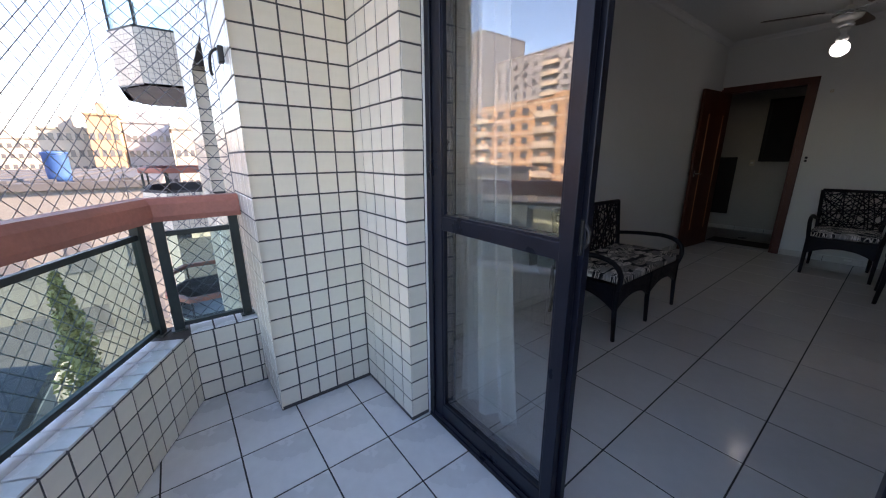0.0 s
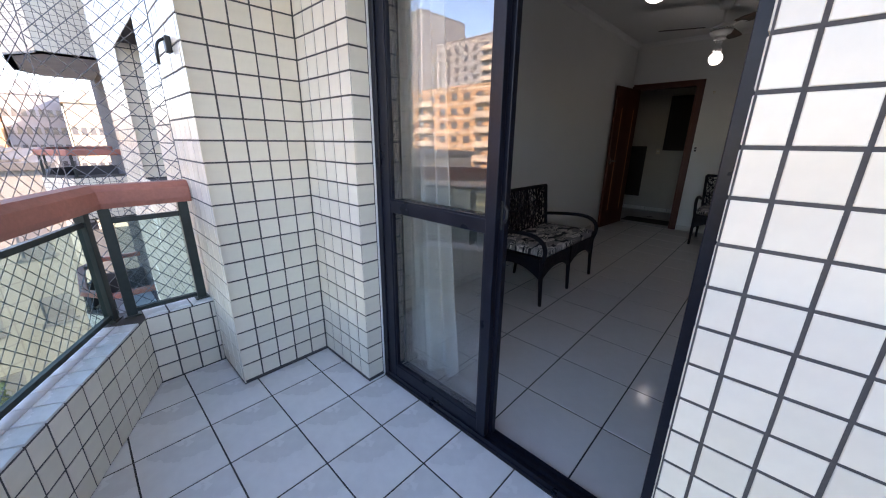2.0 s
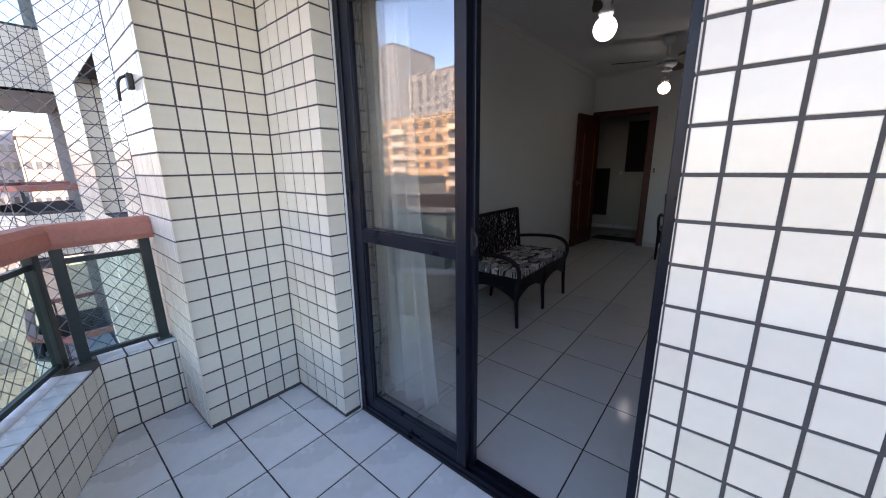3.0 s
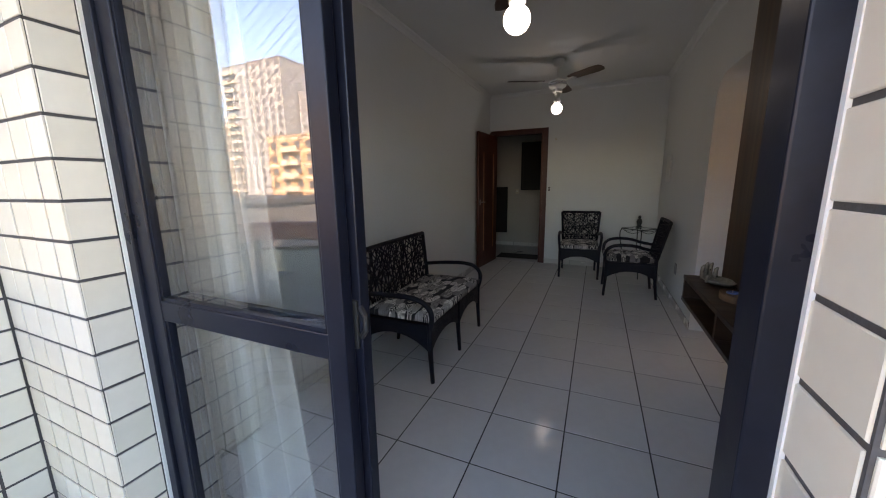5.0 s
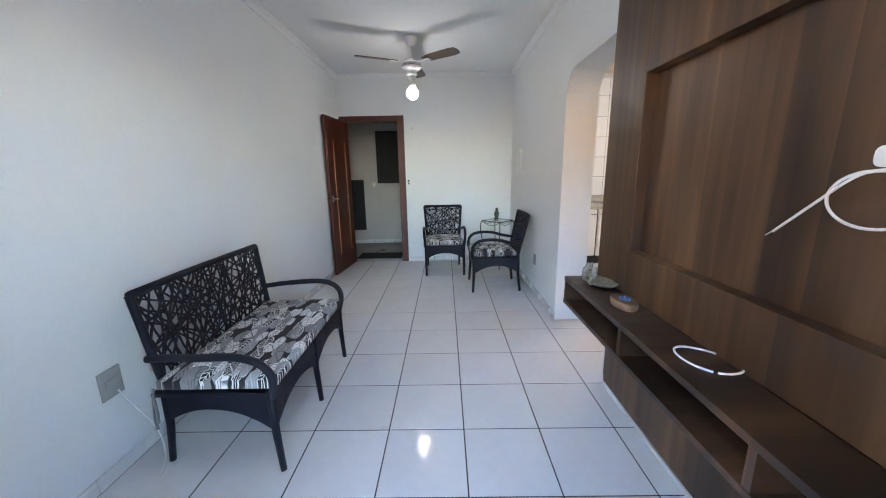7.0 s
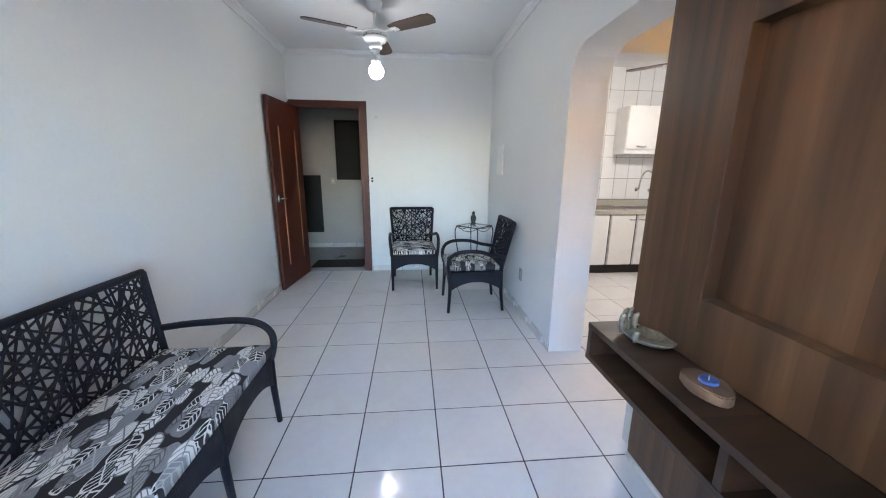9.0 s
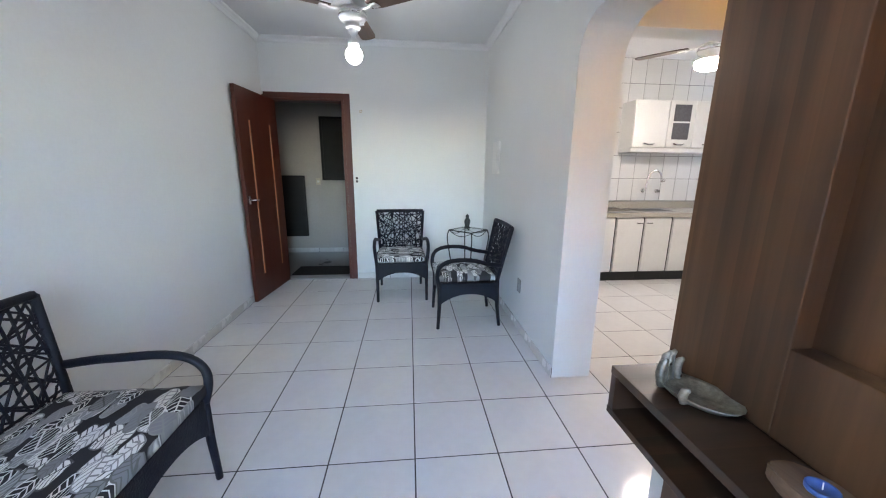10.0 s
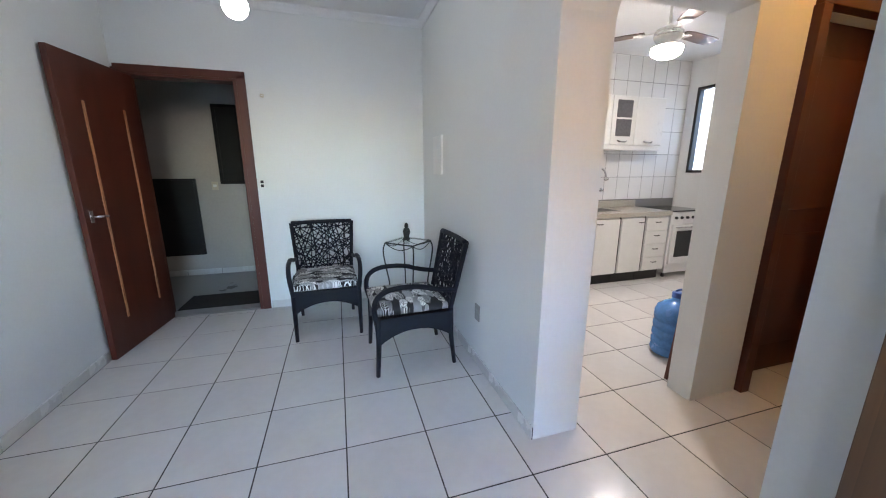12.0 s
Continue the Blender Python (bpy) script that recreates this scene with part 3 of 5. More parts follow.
def wall_plate(name, label, m, w=0.075, h=0.115, mat=M["plastic"], holes=1, category="socket", deep=0.009):
    """A plate on a wall; local -y is out of the wall."""
    t = thing(name, label, category, m)
    part("plate", box(-w / 2, w / 2, -deep, 0, -h / 2, h / 2, bevel=0.003), mat, t)
    for k in range(holes):
        z = (k - (holes - 1) / 2) * h * 0.45
        part("insert", box(-w * 0.28, w * 0.28, -deep - 0.004, -deep + 0.001, z - h * 0.16, z + h * 0.16, bevel=0.002), (mat if mat is M["socket_grey"] else M["cabinet"]) if holes == 1 else M["black_trim"], t)
    return t


wall_plate("light_switch", "small white and black switch beside the entrance", pose(XE, 0.875, 1.21, 0, 0, -90), 0.045, 0.08, M["plastic"], 2, "switch")
wall_plate("door_chime", "tiny round chime button high on the wall", pose(XE, 0.80, 1.97, 0, 0, -90), 0.03, 0.03, M["plate"], 1, "fixture")
wall_plate("wall_socket", "grey wall socket above the skirting", pose(4.77, YR, 0.385, 0, 0, 180), 0.075, 0.115, M["socket_grey"], 1)
wall_plate("wall_socket", "white low socket behind the wicker chair", pose(XE, 0.31, 0.05, 0, 0, -90), 0.11, 0.07, M["plastic"], 1)
wall_plate("fuse_box", "flat white fuse box cover on the wall", pose(5.72, YR, 1.457, 0, 0, 180), 0.24, 0.32, M["plastic"], 1, "fuse box", 0.02)
wall_plate("wall_socket", "grey wall socket with a white cable", pose(2.42, YL, 0.44, 0, 0, 0), 0.105, 0.135, M["socket_grey"], 1)
wall_plate("wall_socket", "yellowed wall socket behind the wicker sofa", pose(2.66, YL, 0.43, 0, 0, 0), 0.08, 0.12, M["plate"], 1)
wall_plate("light_switch", "white switch on the corridor corner", pose(3.02, -0.70, 1.18, 0, 0, 180), 0.03, 0.14, M["plastic"], 2, "switch")
wall_plate("hall_socket", "small plate on the hall wall", pose(7.79, 1.69, 1.14, 0, 0, -90), 0.07, 0.10, M["plate"], 1)
cb = bmesh.new()
tube(cb, [(2.43, YL - 0.02, 0.40), (2.45, YL - 0.06, 0.3), (2.50, YL - 0.10, 0.14), (2.49, YL - 0.12, 0.02), (2.44, YL - 0.16, 0.006), (2.36, YL - 0.2, 0.006)], 0.004, 6, 2)
tagged(part("cable", cb, M["plastic"], smooth=True), "thin white cable hanging from a wall socket", "cable")


# ---- ceiling fans ----
def ceiling_fan(m, label, yaw=0, dish=False, group=""):
    """Origin at the lamp's centre; rod up to the ceiling."""
    t = thing("ceiling_fan", label, "ceiling fan", m, group)
    top = CEIL - m.translation.z
    hub = 0.165 if dish else 0.30
    part("rod", lathe(bmesh.new(), [(0.012, hub + 0.03), (0.012, top - 0.05)], 12), M["white_metal"], t, smooth=True)
    part("canopy", lathe(bmesh.new(), [(0.02, top - 0.085), (0.05, top - 0.07), (0.068, top - 0.02), (0.068, top)], 24), M["blade"] if dish else M["white_metal"], t, smooth=True)
    prof = [(0.03, -0.13), (0.05, -0.125), (0.058, -0.112), (0.045, -0.098), (0.06, -0.085), (0.088, -0.07), (0.098, -0.05), (0.098, -0.012), (0.085, 0.005), (0.04, 0.02), (0.015, 0.04)]
    part("motor", lathe(bmesh.new(), [(r_, hub + z_) for r_, z_ in prof], 28), M["white_metal"], t, smooth=True)
    part("motor_band", lathe(bmesh.new(), [(0.099, hub - 0.045), (0.102, hub - 0.04), (0.102, hub - 0.022), (0.099, hub - 0.017)], 28), M["steel"], t, "chrome band", True)
    if dish:
        part("lamp_dish", lathe(bmesh.new(), [(0.02, -0.03), (0.06, -0.026), (0.098, -0.004), (0.107, 0.024), (0.103, 0.045)], 28), M["disc"], t, "glowing white lamp dish", True)
        part("lamp_holder", lathe(bmesh.new(), [(0.106, 0.045), (0.07, 0.06), (0.04, 0.075)], 24), M["white_metal"], t, smooth=True)
    else:
        part("lamp_holder", lathe(bmesh.new(), [(0.03, 0.055), (0.04, 0.07), (0.04, 0.09), (0.022, 0.105), (0.022, 0.13), (0.035, 0.15), (0.035, hub - 0.13)], 20), M["white_metal"], t, smooth=True)
        n = 12
        part("lamp_globe", lathe(bmesh.new(), [(0.062 * math.sin(math.pi * k / n), -0.062 * math.cos(math.pi * k / n)) for k in range(n + 1)], 28), M["globe"], t, "glowing opal glass globe", True)
    for k in range(3):
        turn = pose(0, 0, 0, 0, 0, yaw + 120 * k)
        bm = bmesh.new()
        out = [(0.16, -0.04), (0.24, -0.058), (0.50, -0.066), (0.565, -0.058), (0.585, -0.022), (0.585, 0.022), (0.565, 0.058), (0.50, 0.066), (0.24, 0.058), (0.16, 0.04)]
        prism(bm, out, -0.003, 0.003)
        b = part("blade", bm, M["blade"], t, "dark wooden blade")
        b.matrix_basis = turn @ pose(0, 0, hub + 0.002, -4 if dish else -11, 0, 0)
        arm = bx(bmesh.new(), 0.085, 0.24, -0.014, 0.014, hub - 0.014, hub - 0.006, 0.003)
        bx(arm, 0.18, 0.24, -0.035, 0.035, hub - 0.014, hub - 0.007, 0.003)
        part("blade_arm", arm, M["white_metal"], t, "white metal arm").matrix_basis = turn @ pose(0, 0, 0, 0, 0, 0)
    return t


FANS = "ceiling fans of the living room"
ceiling_fan(pose(4.97, 0.665, 2.165), "white ceiling fan with dark blades and a lit globe", -6, False, FANS)
ceiling_fan(pose(2.24, 0.56, 2.06), "white ceiling fan with dark blades and a lit globe", 20, False, FANS)
ceiling_fan(pose(5.02, -2.26, 2.20), "kitchen ceiling fan with a wide lit lamp dish", 40, True)

# ---- television wall ----
tp = thing("wall_unit", "tall walnut television panel with a recess, fixed to the wall", "wall panel", pose(0, -0.698, 0))
XA, XB, XR = 1.45, 2.973, 2.655
ft = bx(bmesh.new(), XR, XB, 0.0, 0.158, 0.745, 2.56, 0.003)
part("side_board", ft, M["panel"], tp)
part("lower_board", box(XA, XR, 0.0, 0.158, 0.745, 0.962, bevel=0.003), M["panel"], tp)
part("upper_board", box(XA, XR, 0.0, 0.158, 1.748, 2.085, bevel=0.003), M["panel"], tp)
part("recess_board", box(XA, XR, 0.0, 0.105, 0.962, 1.748), M["panel"], tp)
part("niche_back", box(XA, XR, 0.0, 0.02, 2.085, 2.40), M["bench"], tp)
part("niche_top", box(XA, XR, 0.0, 0.158, 2.40, 2.56, bevel=0.003), M["panel"], tp)
part("niche_end", box(XR - 0.02, XR - 0.0005, 0.02, 0.157, 2.085, 2.40), M["panel"], tp)
part("foot_board", box(XA, 3.03, 0.0, 0.045, 0.07, 0.60, bevel=0.003), M["panel"], tp)
part("plinth", box(XA, 3.03, 0.0, 0.04, 0.025, 0.07), M["panel"], tp)
part("foot_strip", box(XA, 3.03, 0.0, 0.05, 0.0, 0.025, bevel=0.002), M["skirting"], tp, "thin white strip along the floor")

tb = thing("television_bench", "low wall-hung walnut bench with open compartments", "bench", pose(0, -0.698, 0.585))
part("top_board", box(XA, 2.965, 0.159, 0.348, 0.135, 0.16, bevel=0.002), M["bench"], tb)
part("bottom_board", box(XA, 2.965, 0.05, 0.348, 0.0, 0.022, bevel=0.002), M["bench"], tb)
part("back_board", box(XA, 2.965, 0.05, 0.062, 0.022, 0.135), M["bench"], tb)
for x in (XA, 1.69, 2.305, 2.94):
    part("divider", box(x, x + 0.024, 0.062, 0.345, 0.022, 0.135), M["bench"], tb)

# plug plate with a looped white cable on the panel
pl = thing("cable_outlet", "white outlet cover with a looped white cable", "socket", pose(1.752, -0.592, 1.36))
bm = bmesh.new()
prism(bm, [(0.031 * math.copysign(abs(math.cos(a)) ** 0.6, math.cos(a)), 0.023 * math.copysign(abs(math.sin(a)) ** 0.6, math.sin(a))) for a in (k * math.pi / 12 for k in range(24))], 0, 0.011)
part("cover", bm, M["plastic"], pl).matrix_basis = pose(0.016, 0, 0, -90, 0, 0)
cb = bmesh.new()
pts = [(0.0, 0.018, -0.025), (0.02, 0.03, -0.03)]
pts += [(0.01 + 0.092 * math.cos(a), 0.034, -0.09 + 0.062 * math.sin(a)) for a in (math.radians(70 - k * 24) for k in range(15))]
pts += [(0.05, 0.034, -0.036), (0.12, 0.032, -0.1), (0.19, 0.034, -0.165), (0.215, 0.036, -0.19)]
tube(cb, pts, 0.0034, 8, 2)
part("cable", cb, M["plastic"], pl, "white coaxial cable", True)
tip = tube(bmesh.new(), [(0.215, 0.036, -0.19), (0.232, 0.036, -0.203)], 0.0035, 8)
part("connector", tip, M["steel"], pl, "small metal connector")
cb = bmesh.new()
tube(cb, [(2.03 + 0.085 * math.cos(a), -0.485 + 0.075 * math.sin(a) + 0.02 * math.cos(a), 0.7505 + 0.003 * math.sin(a * 2)) for a in (math.radians(150 + k * 22) for k in range(17))], 0.0037, 8, 2)
tagged(part("cable_coil", cb, M["plastic"], smooth=True), "loose loop of white cable on the walnut bench", "cable")

# silver dish shaped with fingers
hd = thing("finger_dish", "tarnished silver dish with upright finger shapes", "ornament", pose(2.785, -0.475, 0.746, 0, 0, 204) @ Matrix.Scale(0.92, 4))
bm = bmesh.new()
lathe(bm, [(0.03, 0.0), (0.055, 0.006), (0.07, 0.02), (0.074, 0.026), (0.066, 0.022), (0.045, 0.012), (0.0, 0.009)], 26)
bmesh.ops.transform(bm, matrix=Matrix.Diagonal((1.5, 0.95, 1.15, 1)), verts=bm.verts)
part("dish", bm, M["silver"], hd, smooth=True)
for k, (px, py, hh) in enumerate(((-0.072, 0.042, 0.085), (-0.084, 0.016, 0.112), (-0.085, -0.012, 0.115), (-0.078, -0.038, 0.10), (0.0, -0.064, 0.055))):
    bm = bmesh.new()
    tube(bm, [(px, py, 0.012), (px - 0.008, py, hh * 0.5), (px - 0.004, py, hh * 0.85), (px + 0.006, py, hh)], [0.0125, 0.0125, 0.011, 0.006], 10)
    part("finger", bm, M["silver"], hd, smooth=True)

lc = thing("candle_holder", "rough log slice holding a blue tea light", "candle", pose(2.49, -0.455, 0.746, 0, 0, 8) @ Matrix.Scale(1.0, 4))
bm = bmesh.new()
prism(bm, [(0.074 * math.cos(a) * (1 + 0.08 * math.sin(3 * a)), 0.05 * math.sin(a) * (1 + 0.1 * math.cos(2 * a + 1))) for a in (k * math.pi / 12 for k in range(24))], 0, 0.032)
bmesh.ops.bevel(bm, geom=list(bm.edges), offset=0.004, segments=2, affect="EDGES")
part("log", bm, M["log"], lc)
part("candle", lathe(bmesh.new(), [(0.024, 0.030), (0.024, 0.040), (0.021, 0.041), (0.018, 0.037), (0.0, 0.036)], 24), M["wax"], lc, "blue wax tea light", True)
part("wick", tube(bmesh.new(), [(0, 0, 0.036), (0.001, 0, 0.05)], 0.0012, 6), M["plastic"], lc)


# ---- wicker seats ----
def cushion_mesh(w, dp, hgt, nx, ny):
    bm = bmesh.new()
    def row(sign):
        out = []
        for j in range(ny + 1):
            line = []
            for i in range(nx + 1):
                u, v = 2 * i / nx - 1, 2 * j / ny - 1
                edge = (1 - abs(u) ** 8) * (1 - abs(v) ** 6)
                z = sign * hgt / 2 * (0.45 + 0.55 * max(edge, 0) ** 0.5)
                z += 0.005 * noise.noise(Vector((i * 0.6, j * 0.7, sign * 3.0 + w))) * (sign > 0)
                line.append(bm.verts.new((w * (0.5 + 0.5 * u), dp * (0.5 + 0.5 * v), z)))
            out.append(line)
        return out
    a, b = row(1), row(-1)
    for g in (a, b):
        for j in range(ny):
            for i in range(nx):
                bm.faces.new((g[j][i], g[j][i + 1], g[j + 1][i + 1], g[j + 1][i]))
    rim = lambda g: g[0] + [r[-1] for r in g[1:]] + g[-1][-2::-1] + [r[0] for r in g[-2:0:-1]]
    ra, rb = rim(a), rim(b)
    for k in range(len(ra)):
        j = (k + 1) % len(ra)
        bm.faces.new((ra[k], ra[j], rb[j], rb[k]))
    return bm


def arched_board(p0, p1, z0, z1, rise, thick, n=14):
    """An apron between two legs with an arched lower edge."""
    bm = bmesh.new()
    p0, p1 = Vector((*p0, 0)), Vector((*p1, 0))
    side = (p1 - p0).normalized().cross(Vector((0, 0, 1))) * thick / 2
    rows = []
    for k in range(n + 1):
        f = k / n
        low = z0 + rise * (1 - abs(2 * f - 1) ** 2.2)
        p = p0.lerp(p1, f)
        rows.append([bm.verts.new(p + s * side + Vector((0, 0, z))) for s, z in ((1, low), (1, z1), (-1, z1), (-1, low))])
    for u, v in zip(rows, rows[1:]):
        for k in range(4):
            bm.faces.new((u[k], u[(k + 1) % 4], v[(k + 1) % 4], v[k]))
    bm.faces.new(rows[0])
    bm.faces.new(rows[-1][::-1])
    return bm


def wicker_seat(name, label, category, m, W, D, seed, middle=False, group="", skew=0.0, lean=0.10, flare=0.035, low=0.0, pitch=0.036):
    rnd = random.Random(seed)
    t = thing(name, label, category, m, group)
    wk = M["wicker"]
    front = [(0.0, 0.0), (W, 0.0)] + ([(W / 2, 0.0)] if middle else [])
    back = [(0.02 + skew, D), (W - 0.02 + skew, D)] + ([(W / 2, D)] if middle else [])
    for x, y in front:
        part("leg", tube(bmesh.new(), [(x, y, 0), (x, y + 0.012, 0.2), (x, y + 0.015, 0.42)], [0.014, 0.017, 0.019], 10), wk, t, smooth=True)
    for x, y in back:
        part("leg", tube(bmesh.new(), [(x, y + 0.02, 0), (x, y - 0.005, 0.2), (x, y - 0.01, 0.42)], [0.014, 0.017, 0.019], 10), wk, t, smooth=True)
    spans = [(0, W / 2), (W / 2, W)] if middle else [(0, W)]
    for a, b in spans:
        part("front_apron", arched_board((a, 0.015), (b, 0.015), 0.22, 0.405, 0.085, 0.022), wk, t)
    part("back_apron", arched_board((0.02 + skew, D - 0.01), (W - 0.02 + skew, D - 0.01), 0.26, 0.405, 0.05, 0.022), wk, t)
    for x0, x1 in ((0.0, 0.02 + skew), (W, W - 0.02 + skew)):
        part("side_apron", arched_board((x0, 0.015), (x1, D - 0.01), 0.22, 0.405, 0.085, 0.022), wk, t)
    part("seat_deck", box(0.0, W, 0.005, D, 0.385, 0.405, bevel=0.004), wk, t)
    cu = part("cushion", cushion_mesh(W - 0.01, D - 0.025, 0.085, max(10, int(W * 24)), 12), M["print"], t, "black and white leaf print cushion", True)
    cu.matrix_basis = pose(0.005, -0.008, 0.441)
    # back: a leaning flared frame filled with crossed strands
    zb, zt = 0.40, 0.868 - low
    def at(u, v):
        f = flare * v
        bow = 0.015 * math.sin(math.pi * u)
        return Vector((skew + (1 - u) * (0.02 - f) + u * (W - 0.02 + f), D - 0.015 + lean * v + bow, zb + (zt - zb) * v))
    fr = bmesh.new()
    tube(fr, [at(0, v / 6) for v in range(7)], 0.017, 8)
    tube(fr, [at(1, v / 6) for v in range(7)], 0.017, 8)
    tube(fr, [at(u / 8, 1) for u in range(9)], 0.018, 8)
    tube(fr, [at(u / 8, 0.04) for u in range(9)], 0.015, 8)
    part("back_frame", fr, wk, t, smooth=True)
    wv = bmesh.new()
    # four families of flat strands cross the back at slants, each strand wandering a little
    H = zt - zb
    for fam, deg in enumerate((14, 58, 97, 143)):
        ca, sa = math.cos(math.radians(deg)), math.sin(math.radians(deg))
        reach = abs(W * sa) + abs(H * ca)
        rows = int(reach / pitch)
        for k in range(rows + 1):
            c = -reach / 2 + reach * (k + rnd.uniform(0.15, 0.85)) / (rows + 1)
            tilt = math.radians(rnd.uniform(-13, 13))
            dx, dz = math.cos(math.radians(deg) + tilt), math.sin(math.radians(deg) + tilt)
            ox, oz = W / 2 - sa * c, H / 2 + ca * c
            lo, hi = -2.0, 2.0
            for o, d_, top in ((ox, dx, W), (oz, dz, H)):
                if abs(d_) > 1e-4:
                    t0, t1 = sorted(((0 - o) / d_, (top - o) / d_))
                    lo, hi = max(lo, t0), min(hi, t1)
            if hi - lo < 0.06:
                continue
            off = rnd.uniform(-0.006, 0.006)
            bend = rnd.uniform(-0.012, 0.012)
            pts = []
            for q in range(5):
                tq = lo + (hi - lo) * q / 4
                w_ = bend * math.sin(math.pi * q / 4)
                px, pz = ox + dx * tq - dz * w_, oz + dz * tq + dx * w_
                pts.append(at(max(0.0, min(1.0, px / W)), max(0.0, min(1.0, pz / H))) + Vector((0, off * (1 if q % 2 else -1), 0)))
            tube(wv, pts, rnd.uniform(0.0042, 0.0058), 6)
    tagged(part("woven_back", wv, wk, t), "open random wicker weave", "", "", "stuff")
    for x, s in ((0.0, -1), (W, 1)):
        ar = bmesh.new()
        tube(ar, [(x + skew, D + 0.02, 0.55), (x + s * 0.012 + skew * 0.7, D - 0.12, 0.57), (x + s * 0.02, 0.30, 0.605 - low), (x + s * 0.022, 0.16, 0.612 - low), (x + s * 0.022, 0.06, 0.595 - low), (x + s * 0.018, 0.0, 0.545 - low), (x + s * 0.008, -0.012, 0.46), (x, 0.01, 0.38)], 0.0175, 10, 2)
        part("armrest", ar, wk, t, smooth=True)
    kn = bmesh.new()
    tube(kn, [(0.0, D - 0.02, 0.43), (-0.02, D - 0.03, 0.40), (-0.024, D - 0.02, 0.30), (-0.018, D - 0.02, 0.24)], 0.006, 6, 1)
    tube(kn, [(-0.02, D - 0.03, 0.41), (-0.035, D - 0.05, 0.37), (-0.028, D - 0.04, 0.28)], 0.006, 6, 1)
    part("cushion_tie", kn, M["print"], t, "knotted fabric tie", True)
    return t


SEATS = "wicker chairs by the corner table"
wicker_seat("wicker_sofa", "black woven wicker sofa with a leaf print cushion", "sofa", pose(2.387, 1.108, 0, 0, 0, 0.2), 1.02, 0.55, 3, True, "", 0.045, 0.055, 0.02, 0.018, 0.041)
wicker_seat("wicker_chair", "black wicker armchair facing the room with a leaf print cushion", "chair", pose(5.468, 0.598, 0, 0, 0, -87.5), 0.50, 0.52, 5, False, SEATS)
wicker_seat("wicker_chair", "black wicker armchair turned aside with a leaf print cushion", "chair", pose(5.285, 0.045, 0, 0, 0, 181), 0.485, 0.52, 8, False, SEATS)

# ---- corner table and ornament ----
ct = thing("corner_table", "small wrought iron table with a square glass top", "table", pose(5.93, -0.40, 0, 0, 0, 45))
S = 0.155
gt = bmesh.new()
gt.faces.new([gt.verts.new((x, y, 0.678)) for x, y in ((-S, -S), (S, -S), (S, S), (-S, S))])
part("glass_top", gt, M["table_glass"], ct, "clear glass top")
fr = bmesh.new()
cs = [(-S, -S), (S, -S), (S, S), (-S, S)]
for a, b in zip(cs, cs[1:] + cs[:1]):
    tube(fr, [(*a, 0.665), (*b, 0.665)], 0.007, 8)
part("top_rim", fr, M["iron"], ct)
for x, y in cs:
    part("leg", tube(bmesh.new(), [(x, y, 0.665), (x * 1.12, y * 1.12, 0.60), (x * 1.02, y * 1.02, 0.45), (x * 0.8, y * 0.8, 0.2), (x * 1.1, y * 1.1, 0.0)], 0.007, 8, 2), M["iron"], ct, smooth=True)
for a, b in zip(cs, cs[1:] + cs[:1]):
    part("scroll", tube(bmesh.new(), [(a[0] * (1 - f) + b[0] * f, a[1] * (1 - f) + b[1] * f, 0.66 - 0.05 * math.sin(math.pi * f)) for f in (k / 8 for k in range(9))], 0.004, 6), M["iron"], ct)
og = bmesh.new()
lathe(og, [(0.035, 0), (0.036, 0.012), (0.025, 0.02), (0.03, 0.05), (0.036, 0.08), (0.026, 0.11), (0.014, 0.118), (0.02, 0.13), (0.017, 0.15), (0.004, 0.165)], 16)
for s in (-1, 1):
    tube(og, [(0.025 * s, 0, 0.09), (0.05 * s, 0, 0.10), (0.045 * s, 0, 0.06), (0.028 * s, 0, 0.04)], 0.006, 6, 1)
tagged(part("ornament", og, M["iron"], smooth=True), "small dark metal ornament on the glass table", "ornament").matrix_basis = pose(5.95, -0.39, 0.681)

# ---- terrace door ----
sd = thing("sliding_door", "dark aluminium sliding glass door standing half open", "sliding door", pose(0, 0, 0))
fr = bx(bmesh.new(), XD, XD + 0.086, OPL - 0.036, OPL, 0, OPT, 0.003)
bx(fr, XD - 0.02, XD + 0.05, OPR, OPR + 0.038, 0, OPT, 0.003)
bx(fr, XD + 0.05, XD + 0.086, OPR, OPR + 0.026, 0.03, OPT - 0.04)
bx(fr, XD, XD + 0.086, OPR, OPL, OPT - 0.04, OPT, 0.003)
part("outer_frame", fr, M["frame"], sd)
for x, y in ((XD, OPL - 0.005), (XD - 0.02, OPR)):
    part("sealant", box(x - 0.009, x - 0.0005, y, y + 0.005, 0, OPT), M["plastic"], sd, "white sealant bead")
tr = box(XD - 0.003, XD + 0.089, OPR, OPL, 0.0, 0.014, bevel=0.002)
for x in (0.004, 0.040, 0.046, 0.078):
    bx(tr, XD + x, XD + x + 0.005, OPR + 0.05, OPL - 0.036, 0.012, 0.034)
part("track", tr, M["frame"], sd)


